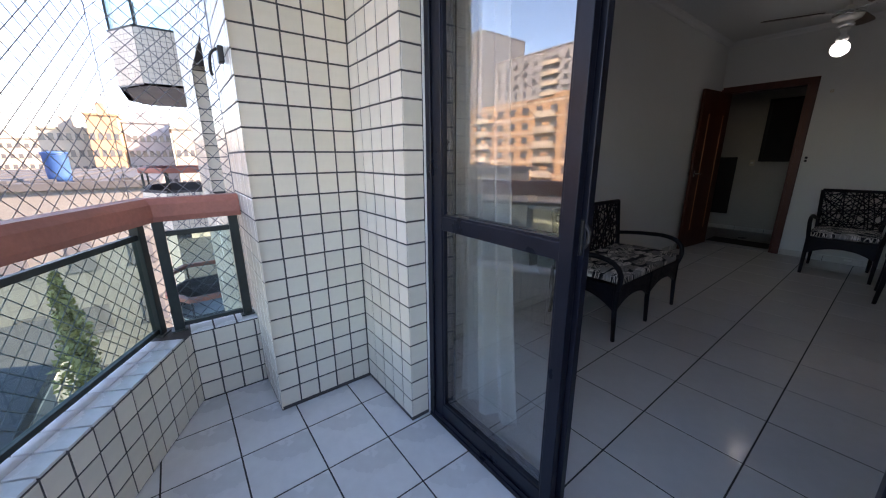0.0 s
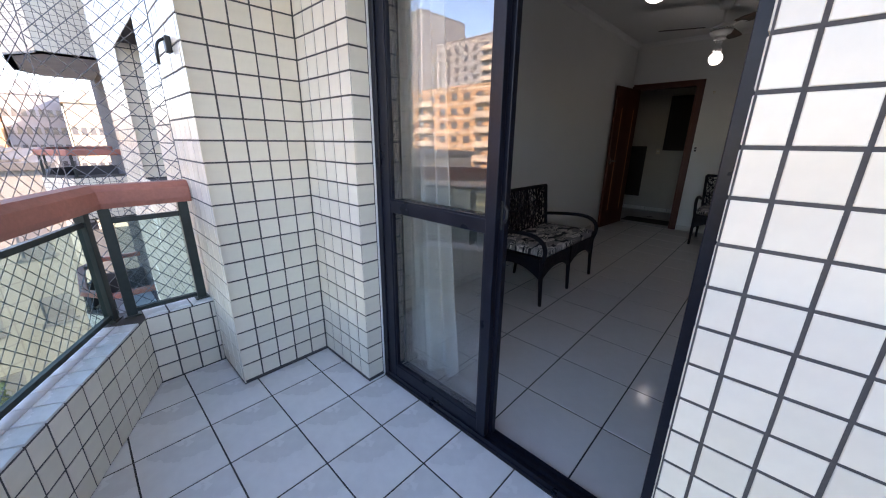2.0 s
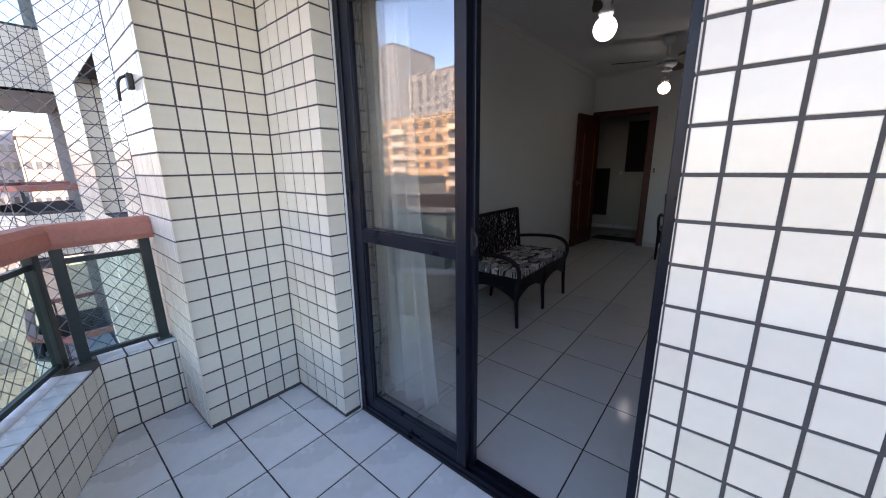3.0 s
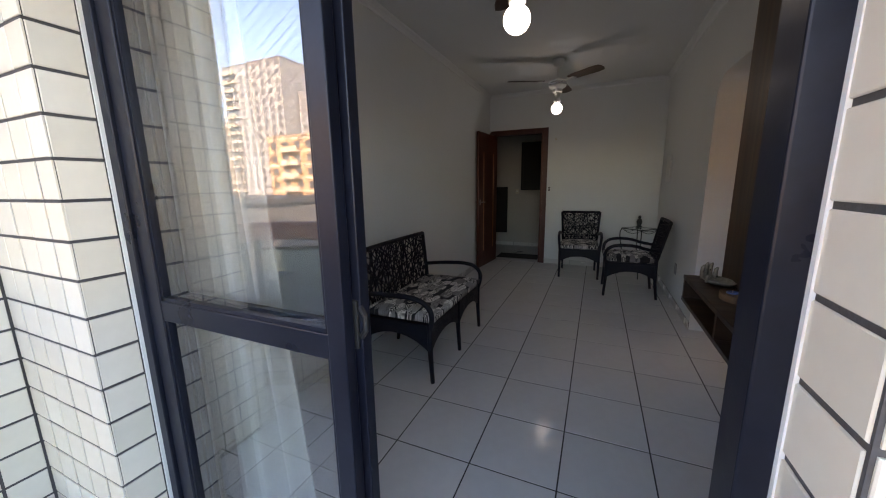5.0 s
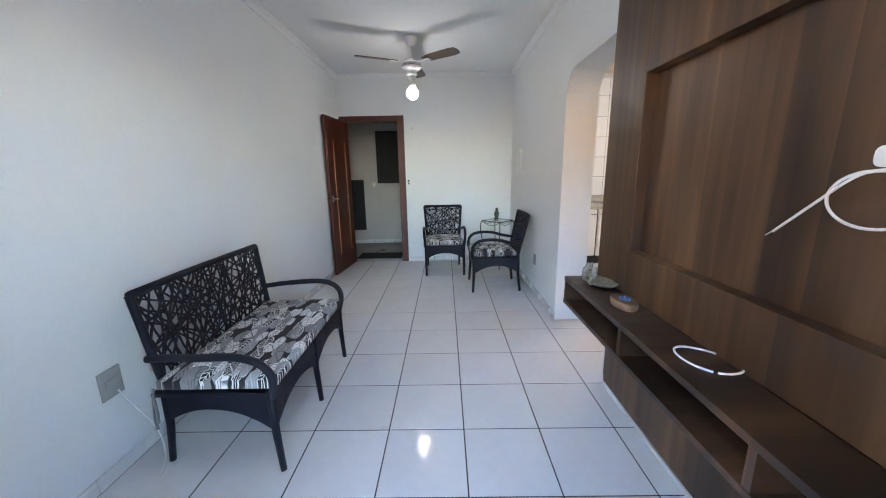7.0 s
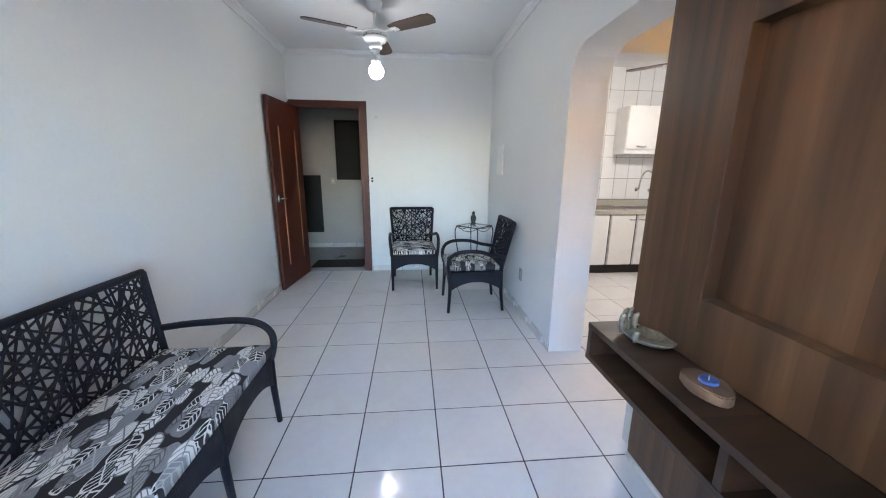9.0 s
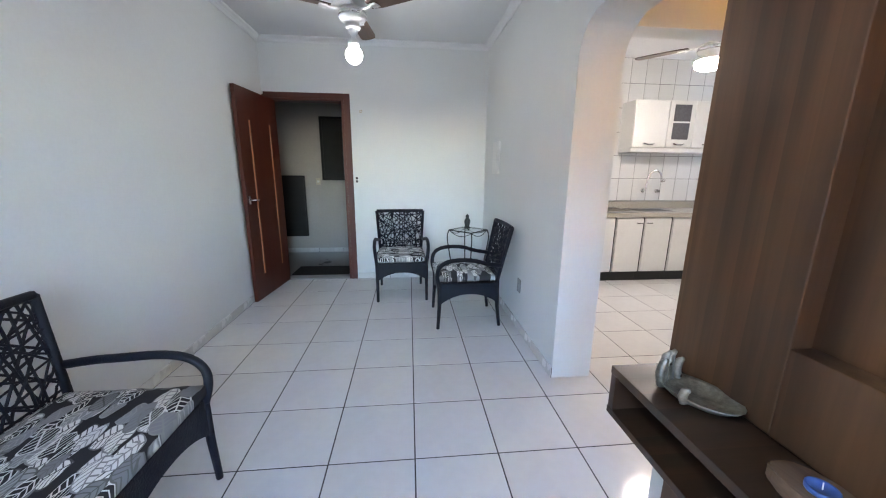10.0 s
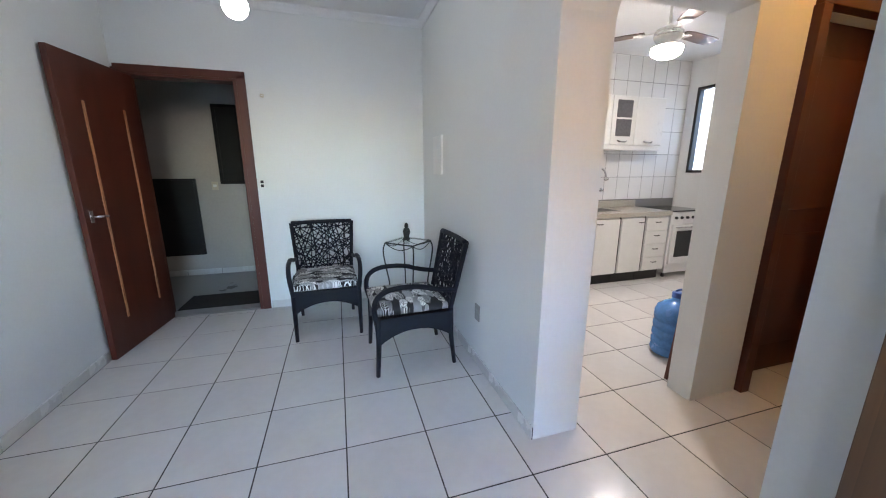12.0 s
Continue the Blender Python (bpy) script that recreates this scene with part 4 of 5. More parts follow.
def door_leaf(name, x, y0, y1, stile):
    """A glazed leaf: two stiles, three rails, beads and two panes; stile is the width of the meeting stile."""
    bm = bmesh.new()
    bx(bm, x, x + 0.03, y0, y0 + stile, 0.03, OPT - 0.04, 0.003)
    bx(bm, x, x + 0.03, y1 - 0.058, y1, 0.03, OPT - 0.04, 0.003)
    g0, g1 = y0 + stile, y1 - 0.058
    for z0, z1 in ((0.03, 0.10), (0.965, 1.022), (OPT - 0.11, OPT - 0.04)):
        bx(bm, x + 0.002, x + 0.028, g0 - 0.002, g1 + 0.002, z0, z1, 0.003)
    for z0, z1 in ((0.10, 0.965), (1.022, OPT - 0.11)):
        for a, b in ((g0, g0 + 0.008), (g1 - 0.008, g1)):
            bx(bm, x + 0.006, x + 0.024, a, b, z0, z1)
        bx(bm, x + 0.006, x + 0.024, g0, g1, z0, z0 + 0.009)
    lf = part(name, bm, M["frame"], sd)
    for z0, z1 in ((0.098, 0.967), (1.02, OPT - 0.108)):
        pn = part("pane", sheet("x", x + 0.015, g0 - 0.001, g1 + 0.001, z0, z1), M["pane"], lf, "clear reflecting glass pane")
        pn.visible_shadow = False
    return lf


door_leaf("fixed_leaf", XD + 0.010, 0.608, OPL - 0.036, 0.046)
sl = door_leaf("sliding_leaf", XD + 0.047, 0.594, OPL - 0.05, 0.06)
lk = bx(bmesh.new(), XD + 0.04, XD + 0.052, 0.600, 0.624, 0.985, 1.09, 0.003)
tube(lk, [(XD + 0.05, 0.598, 1.01), (XD + 0.045, 0.583, 1.03), (XD + 0.045, 0.583, 1.06), (XD + 0.05, 0.598, 1.075)], 0.006, 8)
part("lock", lk, M["black_trim"], sl, "black latch on the stile")

cu = bmesh.new()
cols, rows = 110, 10
grid = []
for j in range(rows + 1):
    f = j / rows
    z = 0.045 + (2.32 - 0.045) * f
    line = []
    for i in range(cols + 1):
        u = i / cols
        y = 1.31 - (0.23 + 0.14 * (1 - f) ** 1.6) * u
        x = 1.165 + 0.03 * math.sin(u * 21 + 0.5 * f) + 0.008 * math.sin(u * 47 + 2 + f) + 0.015 * (1 - f) * math.sin(u * 9)
        line.append(cu.verts.new((x, y, z)))
    grid.append(line)
for j in range(rows):
    for i in range(cols):
        cu.faces.new((grid[j][i], grid[j][i + 1], grid[j + 1][i + 1], grid[j + 1][i]))
tagged(part("curtain", cu, M["curtain"], smooth=True), "sheer white curtain drawn aside behind the glass", "curtain")
rodbm = tube(bmesh.new(), [(1.16, -0.4, 2.33), (1.16, 1.80, 2.33)], 0.012, 10)
tagged(part("curtain_rod", rodbm, M["white_metal"], smooth=True), "slim white curtain rod above the terrace door", "curtain rod")

# ---- balcony parapet, railing, net ----
DIR = Vector((-0.447, -0.894, 0))
OUT = Vector((-0.894, 0.447, 0))
A0, A1 = Vector((0.366, 2.145, 0)), Vector((0.05, 2.145, 0))
A2 = A1 + DIR * 1.24
A3 = Vector((A2.x, -1.7, 0))
T = 0.165
B0, B1 = Vector((0.366, 2.145 + T, 0)), Vector((-0.052, 2.145 + T, 0))
B2 = Vector((A2.x - T, A2.y + 0.04, 0))
B3 = Vector((A2.x - T, -1.7, 0))
struct("parapet", prism(bmesh.new(), [(p.x, p.y) for p in (A0, A1, A2, A3, B3, B2, B1, B0)], -0.25, 0.392), M["grout"], "low balcony parapet clad in small cream tiles", "parapet")

rl = thing("railing", "balcony railing with terracotta handrail and dark steel posts", "railing", pose(0, 0, 0.405))
HR = [Vector((0.36, 2.215, 0)), Vector((-0.035, 2.215, 0))]
HR.append(HR[1] + DIR * 1.28)
HR.append(Vector((HR[2].x, -1.7, 0)))
bm = bmesh.new()
prof = [(-0.06, 0.575), (-0.066, 0.60), (-0.06, 0.655), (-0.035, 0.682), (0.035, 0.682), (0.06, 0.655), (0.066, 0.60), (0.06, 0.575)]
rings = []
for i, p in enumerate(HR):
    d0 = (HR[i] - HR[i - 1]).normalized() if i else (HR[1] - HR[0]).normalized()
    d1 = (HR[i + 1] - HR[i]).normalized() if i < 3 else d0
    n0, n1 = Vector((-d0.y, d0.x, 0)), Vector((-d1.y, d1.x, 0))
    n = (n0 + n1) / (1 + n0.dot(n1))
    rings.append([bm.verts.new(p + n * a + Vector((0, 0, z))) for a, z in prof])
for u, v in zip(rings, rings[1:]):
    for k in range(len(prof)):
        j = (k + 1) % len(prof)
        bm.faces.new((u[k], u[j], v[j], v[k]))
bm.faces.new(rings[0])
bm.faces.new(rings[-1][::-1])
part("handrail", bm, M["handrail"], rl, "rounded faded terracotta handrail")


def post_at(p, d, w=0.022):
    turn = Matrix.Translation(p) @ Matrix.Rotation(math.atan2(d.y, d.x), 4, "Z")
    return bx(bx(bmesh.new(), -w, w, -0.02, 0.02, 0.0, 0.59, 0.003, turn), -w - 0.012, w + 0.012, -0.03, 0.03, 0.0, 0.008, 0.002, turn)


def glazing(p, q, name="glass_panel"):
    d = (q - p).normalized()
    L = (q - p).length
    turn = Matrix.Translation(p) @ Matrix.Rotation(math.atan2(d.y, d.x), 4, "Z")
    f = part("top_bar", bx(bmesh.new(), 0, L, -0.012, 0.012, 0.495, 0.520, 0.002, turn), M["rail_post"], rl)
    part("bottom_bar", bx(bmesh.new(), 0, L, -0.012, 0.012, 0.018, 0.04, 0.002, turn), M["rail_post"], rl)
    g = part("pane", sheet("y", 0.0, 0.002, L - 0.002, 0.04, 0.495, turn), M["rail_glass"], f, "greenish glass pane")
    g.visible_shadow = False


PA, PB, PC = Vector((0.325, 2.215, 0)), Vector((0.012, 2.215, 0)), Vector((-0.068, 2.205, 0))
PD = PC + DIR * 1.2
for p, d in ((PA, Vector((1, 0, 0))), (PB, Vector((1, 0, 0))), (PC, DIR), (PD, DIR)):
    part("post", post_at(p, d), M["rail_post"], rl)
PE = Vector((PD.x - 0.03, PD.y - 0.08, 0))
for k in range(3):
    p = PE + Vector((0, -1.2 * k, 0))
    part("post", post_at(p, Vector((0, 1, 0))), M["rail_post"], rl)
    if k < 2:
        glazing(p + Vector((0, -0.025, 0)), p + Vector((0, -1.175, 0)))
glazing(PB + Vector((0.022, 0, 0)), PA - Vector((0.022, 0, 0)))
glazing(PC + DIR * 0.022, PD - DIR * 0.022)


def net_sheet(bm, p, q, z0, z1, cell=0.052, r=0.0021):
    d = (q - p).normalized()
    L, H = (q - p).length, z1 - z0
    step = cell * math.sqrt(2)
    n = int((L + H) / step) + 1
    for k in range(n):
        c = k * step
        for s in (1, -1):
            a0, b0 = max(0.0, c - H), min(L, c)
            if b0 - a0 < 0.01:
                continue
            pts = []
            for a in (a0, (a0 + b0) / 2, b0):
                h = c - a
                x = a if s == 1 else L - a
                sag = 0.004 * math.sin(k * 1.7 + a * 9)
                pts.append(p + d * x + Vector((sag, sag, z0 + h)))
            tube(bm, pts, r, 4)


nb = bmesh.new()
NA, NB = Vector((0.362, 2.295, 0)), Vector((-0.075, 2.295, 0))
NC = NB + DIR * 1.30
net_sheet(nb, NA, NB, 0.39, 2.62)
net_sheet(nb, NB, NC, 0.39, 2.62)
net_sheet(nb, NC, Vector((NC.x, -1.7, 0)), 0.39, 2.62, 0.06)
for p in (NA, NB, NC):
    tube(nb, [p + Vector((0, 0, 0.39)), p + Vector((0, 0, 2.62))], 0.002, 5)
tagged(part("safety_net", nb, M["net"]), "fine diamond mesh safety net closing the balcony", "net", "", "stuff")

hk = thing("wall_hook", "black curled metal hook on the tiled wall", "hook", pose(0.36, 1.93, 1.66))
part("base", box(-0.022, 0, -0.02, 0.02, -0.005, 0.06, bevel=0.004), M["black_trim"], hk)
part("hook", tube(bmesh.new(), [(-0.02, 0, 0.05), (-0.05, 0.0, 0.03), (-0.055, 0, -0.02), (-0.05, 0.03, -0.05), (-0.045, 0.06, -0.04)], 0.006, 8, 2), M["black_trim"], hk, smooth=True)

sh = thing("window_shutter", "grey louvred window shutter set deep in the tiled facade", "shutter", pose(0.55, 3.25, 0.97))
part("frame", bx(bx(bx(bmesh.new(), 0, 0.04, -0.5, -0.45, 0, 1.03, 0.004), 0, 0.04, 0.45, 0.5, 0, 1.03, 0.004), 0, 0.04, -0.5, 0.5, 0.98, 1.03, 0.004), M["slab"], sh)
for k in range(19):
    s = part("slat", box(-0.012, 0.012, -0.45, 0.45, -0.003, 0.003), M["slab"], sh)
    s.matrix_basis = pose(0.02, 0, 0.03 + k * 0.051, 0, 55, 0)
struct("window_back", box(0.62, 0.64, 2.75, 3.75, 0.97, 2.0), M["dark_glass"], "dark window behind the shutter", "window")

# ---- corridor ----
bd = thing("bedroom_door", "dark mahogany door and casing in the corridor", "door", pose(4.02, -2.07, 0))
cs = bx(bmesh.new(), -0.035, 0.03, -0.07, 0.0, 0, 2.12, 0.004)
bx(cs, -0.035, 0.03, -0.87, -0.80, 0, 2.12, 0.004)
bx(cs, -0.035, 0.03, -0.87, 0.0, 2.12, 2.19, 0.004)
part("casing", cs, M["door"], bd)
part("leaf", box(0.11, 0.146, -0.80, -0.07, 0.005, 2.12, bevel=0.003), M["door"], bd)
part("jamb", bx(box(0.03, 0.15, -0.07, -0.05, 0, 2.12), 0.03, 0.15, -0.82, -0.80, 0, 2.12), M["door"], bd)
part("leaf_panel", box(0.102, 0.112, -0.70, -0.17, 0.2, 0.95, bevel=0.004), M["door"], bd)
part("leaf_panel", box(0.102, 0.112, -0.70, -0.17, 1.1, 1.95, bevel=0.004), M["door"], bd)
part("door_handle", tube(bmesh.new(), [(0.11, -0.13, 1.03), (0.06, -0.13, 1.03), (0.055, -0.2, 1.03)], 0.009, 8, 1), M["steel"], bd, "metal lever handle", True)
cl = thing("corridor_lamp", "warm glowing bulb on the corridor ceiling", "lamp", pose(3.55, -2.15, CEIL))
part("base", lathe(bmesh.new(), [(0.05, 0), (0.045, -0.02), (0.025, -0.05)], 20), M["white_metal"], cl, smooth=True)
part("bulb", lathe(bmesh.new(), [(0.02, -0.05), (0.035, -0.08), (0.045, -0.11), (0.038, -0.14), (0.0, -0.155)], 20), M["bulb"], cl, "warm glowing bulb", True)

# ---- kitchen ----
KX = 5.93


def knob_bar(bm, y, z, w=0.07, x=KX - 0.02):
    tube(bm, [(x, y - w / 2, z), (x - 0.02, y - w / 2 + 0.008, z), (x - 0.02, y + w / 2 - 0.008, z), (x, y + w / 2, z)], 0.005, 6)
    return bm


def base_unit(y1, width, side):
    t = thing("base_cabinet", "white laminate base cabinet with a black edged door", "cabinet", pose(0, y1, 0), "kitchen base cabinets")
    part("body", box(KX, 6.49, -width + 0.002, -0.002, 0.13, 0.80), M["cabinet"], t)
    part("plinth", box(KX + 0.06, 6.49, -width + 0.002, -0.002, 0.0, 0.13), M["black_trim"], t)
    dr = part("door", box(KX - 0.018, KX - 0.001, -width + 0.014, -0.014, 0.14, 0.79, bevel=0.003), M["cabinet"], t)
    part("edge_strip", box(KX - 0.016, KX - 0.0005, -width, -width + 0.013, 0.13, 0.80), M["black_trim"], t, "black edge strip")
    part("handle", knob_bar(bmesh.new(), -width + 0.06 if side else -0.06, 0.735), M["black_trim"], dr, "dark bar handle")


for k in range(6):
    base_unit(-1.10 - 0.357 * k, 0.355, k % 2 == 1)
dw = thing("drawer_cabinet", "white laminate cabinet with four drawers", "cabinet", pose(0, -3.245, 0))
part("body", box(KX, 6.49, -0.355, -0.002, 0.13, 0.80), M["cabinet"], dw)
part("plinth", box(KX + 0.06, 6.49, -0.355, -0.002, 0, 0.13), M["black_trim"], dw)
for k in range(4):
    z = 0.14 + k * 0.163
    f = part("drawer", box(KX - 0.018, KX - 0.001, -0.345, -0.014, z, z + 0.155, bevel=0.003), M["cabinet"], dw)
    part("handle", knob_bar(bmesh.new(), -0.18, z + 0.1), M["black_trim"], f, "dark bar handle")
ctp = box(KX - 0.03, 6.49, -3.62, -1.05, 0.802, 0.855, bevel=0.004)
bx(ctp, 6.47, 6.492, -3.62, -1.05, 0.855, 0.94, 0.003)
tagged(part("worktop", ctp, M["granite"]), "speckled grey green granite worktop with an upstand", "worktop")
sk = thing("sink", "steel sink let into the granite worktop", "sink", pose(6.2, -2.75, 0.856))
part("rim", bx(bx(bx(bx(bmesh.new(), -0.17, -0.15, -0.26, 0.26, 0, 0.006, 0.002), 0.15, 0.17, -0.26, 0.26, 0, 0.006, 0.002), -0.15, 0.15, -0.26, -0.24, 0, 0.006, 0.002), -0.15, 0.15, 0.24, 0.26, 0, 0.006, 0.002), M["steel"], sk)
# no hollow here: a flat sheet whose dark colour paints the bowl's shade
part("bowl", box(-0.15, 0.15, -0.24, 0.24, 0.0, 0.002), M["iron"], sk, "flat dark sheet painted as the shade in the bowl")
fc = thing("faucet", "chrome gooseneck wall faucet above the sink", "faucet", pose(6.49, -2.85, 1.09))
part("spout", tube(bmesh.new(), [(-0.0, 0, 0), (-0.05, 0, 0), (-0.06, 0, 0.1), (-0.07, -0.02, 0.22), (-0.10, -0.07, 0.27), (-0.13, -0.12, 0.24), (-0.14, -0.14, 0.16)], 0.011, 10, 2), M["steel"], fc, smooth=True)
part("flange", lathe(bmesh.new(), [(0.03, 0), (0.028, 0.008), (0.015, 0.012)], 18), M["steel"], fc, smooth=True).matrix_basis = pose(0, 0, 0, 0, -90, 0)
part("tap_handle", tube(bmesh.new(), [(-0.05, 0.0, 0.0), (-0.07, 0.03, 0.01), (-0.075, 0.06, 0.012)], 0.008, 8), M["steel"], fc, smooth=True)
for y, z in ((-3.11, 1.22), (-3.05, 1.08)):
    v = thing("wall_valve", "round chrome valve on the kitchen tiles", "valve", pose(6.495, y, z, 0, -90, 0))
    part("flange", lathe(bmesh.new(), [(0.026, 0), (0.024, 0.01), (0.012, 0.014), (0.012, 0.03), (0.018, 0.032), (0.016, 0.045)], 18), M["steel"], v, smooth=True)

uc = thing("wall_cabinet", "white wall cabinet with a small glazed middle door", "cabinet", pose(0, -2.43, 1.62))
part("body", box(6.22, 6.49, -1.20, 0, 0, 0.55, bevel=0.004), M["cabinet"], uc)
for k, w in enumerate(((0.0, 0.43), (0.43, 0.77), (0.77, 1.20))):
    a, b = -w[1] + 0.004, -w[0] - 0.004
    dd = part("door", box(6.20, 6.219, a, b, 0.006, 0.544, bevel=0.004), M["cabinet"], uc)
    hb = bmesh.new()
    tube(hb, [(6.2, (a + b) / 2 - 0.07, 0.05), (6.18, (a + b) / 2 - 0.03, 0.035), (6.18, (a + b) / 2 + 0.03, 0.035), (6.2, (a + b) / 2 + 0.07, 0.05)], 0.009, 6, 1)
    part("handle", hb, M["steel"], dd, "curved silver handle")
    if k == 1:
        for z in (0.10, 0.31):
            part("pane", box(6.192, 6.201, a + 0.06, b - 0.06, z, z + 0.19, bevel=0.002), M["window_dark"], dd, "dark glass pane")

part("base_board", box(6.23, 6.49, -1.195, -0.005, -0.05, -0.001, bevel=0.003), M["cabinet"], uc)
ck = thing("cooktop", "flat dark glass cooktop with a pale rim on the granite worktop", "cooktop", pose(6.17, -2.16, 0.856))
part("glass", box(-0.23, 0.23, -0.27, 0.27, 0.0, 0.012, bevel=0.003), M["dark_glass"], ck)
rim = bmesh.new()
for x0, x1, y0, y1 in ((-0.245, -0.23, -0.285, 0.285), (0.23, 0.245, -0.285, 0.285), (-0.23, 0.23, -0.285, -0.27), (-0.23, 0.23, 0.27, 0.285)):
    bx(rim, x0, x1, y0, y1, 0.0, 0.015, 0.002)
part("rim", rim, M["steel"], ck, "pale steel rim")

st = thing("stove", "white gas stove with a dark oven window", "stove", pose(5.95, -3.66, 0))
part("body", box(0, 0.53, -0.52, 0, 0.06, 0.83, bevel=0.006), M["white_metal"], st)
part("hob", box(-0.01, 0.53, -0.525, 0.005, 0.832, 0.85, bevel=0.004), M["dark_glass"], st)
ov = part("oven_door", box(-0.03, -0.001, -0.50, -0.02, 0.18, 0.68, bevel=0.006), M["white_metal"], st)
part("oven_window", box(-0.036, -0.0295, -0.43, -0.09, 0.27, 0.60, bevel=0.003), M["dark_glass"], ov, "dark oven window")
part("oven_handle", tube(bmesh.new(), [(-0.03, -0.45, 0.645), (-0.06, -0.44, 0.645), (-0.06, -0.08, 0.645), (-0.03, -0.07, 0.645)], 0.009, 8), M["steel"], ov)
for k in range(5):
    part("burner_knob", lathe(bmesh.new(), [(0.018, 0), (0.016, 0.02), (0.0, 0.022)], 14), M["black_trim"], st, smooth=True).matrix_basis = pose(0, -0.08 - k * 0.09, 0.76, 0, -90, 0)
for x in (0.05, 0.48):
    for y in (-0.47, -0.05):
        part("foot", lathe(bmesh.new(), [(0.02, 0), (0.016, 0.06)], 10), M["black_trim"], st).matrix_basis = pose(x, y, 0)

kw = thing("kitchen_window", "black framed kitchen window in the side wall", "window", pose(5.955, -4.30, 1.30))
wf = bmesh.new()
for a, b in ((-0.405, -0.37), (-0.018, 0.018), (0.37, 0.405)):
    bx(wf, a, b, -0.06, 0.015, 0, 1.06, 0.002)
bx(wf, -0.405, 0.405, -0.06, 0.015, 0, 0.035, 0.002)
bx(wf, -0.405, 0.405, -0.06, 0.015, 1.025, 1.06, 0.002)
part("window_frame", wf, M["black_trim"], kw)
for a, b in ((-0.37, -0.018), (0.018, 0.37)):
    part("pane", sheet("y", -0.028, a, b, 0.035, 1.025), M["pane"], kw).visible_shadow = False

wb = thing("water_bottle", "blue plastic water bottle standing on the kitchen floor", "bottle", pose(4.49, -2.085, 0))
pr = [(0.10, 0), (0.125, 0.012), (0.13, 0.03)]
for k in range(4):
    z = 0.05 + k * 0.065
    pr += [(0.13, z), (0.123, z + 0.01), (0.123, z + 0.02), (0.13, z + 0.03)]
pr += [(0.13, 0.33), (0.115, 0.37), (0.06, 0.41), (0.032, 0.42), (0.032, 0.46)]
part("body", lathe(bmesh.new(), pr, 26), M["bottle_body"], wb, smooth=True)
part("cap", lathe(bmesh.new(), [(0.036, 0.44), (0.036, 0.475), (0.03, 0.48)], 20), M["wax"], wb)
part("handle", tube(bmesh.new(), [(-0.04, 0, 0.43), (-0.075, 0, 0.47), (-0.05, 0, 0.51), (0.0, 0, 0.50), (0.03, 0, 0.46)], 0.008, 8, 2), M["wax"], wb, smooth=True)
tagged(part("wooden_board", box(-0.012, 0.012, -0.17, 0.17, 0, 0.84, bevel=0.003), M["door"]), "dark wooden board leaning against the kitchen wall", "board").matrix_basis = pose(4.235, -1.93, 0.0, 0, -4, 0)

# ---- surroundings ----
struct("ground", box(-900, 900, -900, 900, -14.4, -14.0), M["asphalt"], "dusty grey city ground far below", "ground")


def block(name, label, x0, x1, y0, y1, z1, mat, face, cols, floors, zf, fh=2.9, win=(1.3, 1.2), bands=None, balconies=(), category="building", lit=None):
    """A tower or house with rows of windows on the faces named (x+, x-, y-)."""
    t = thing(name, label, category, pose(0, 0, -14))
    part("wall", box(x0, x1, y0, y1, 0, z1 + 14), mat, t)
    part("roof", bx(box(x0 - 0.25, x1 + 0.25, y0 - 0.25, y1 + 0.25, z1 + 14, z1 + 14.35), x0 + (x1 - x0) * 0.3, x0 + (x1 - x0) * 0.6, y0 + (y1 - y0) * 0.35, y0 + (y1 - y0) * 0.6, z1 + 14.35, z1 + 16.5), M["roof"] if name in ("warehouse", "house") else mat, t)
    wm = {}
    for fc in face:
        span = (y1 - y0) if fc[0] == "x" else (x1 - x0)
        base = y0 if fc[0] == "x" else x0
        ww, wh = win
        if fc[0] == "x":
            me = mesh_of("window", bx(bx(bmesh.new(), -0.06, 0.06, -ww / 2, ww / 2, 0, wh), -0.1, 0.1, -ww / 2 - 0.12, ww / 2 + 0.12, -0.14, 0), M["window_dark"])
        else:
            me = mesh_of("window", bx(bx(bmesh.new(), -ww / 2, ww / 2, -0.06, 0.06, 0, wh), -ww / 2 - 0.12, ww / 2 + 0.12, -0.1, 0.1, -0.14, 0), M["window_dark"])
        at = {"x+": x1, "x-": x0, "y-": y0}[fc]
        places = []
        for f in range(floors):
            for c in range(cols):
                s = base + span * (c + 0.5) / cols
                z = zf + 14 + f * fh + 0.9
                places.append(pose(at, s, z) if fc[0] == "x" else pose(s, at, z))
        pieces("window", t, me, places)
        if bands:
            for f in range(floors + 1):
                z = zf + 14 + f * fh
                b = box(x0 - 0.12, x1 + 0.12, y0 - 0.12, y1 + 0.12, z - 0.2, z + 0.16)
                part("band", b, bands, t)
            bands = None
    for (c0, c1) in balconies:
        for f in range(floors):
            z = zf + 14 + f * fh
            part("balcony", bx(bx(bmesh.new(), x1, x1 + 1.3, c0, c1, z - 0.15, z + 0.05), x1 + 1.15, x1 + 1.3, c0, c1, z, z + 1.05), M["band"], t)
    return t


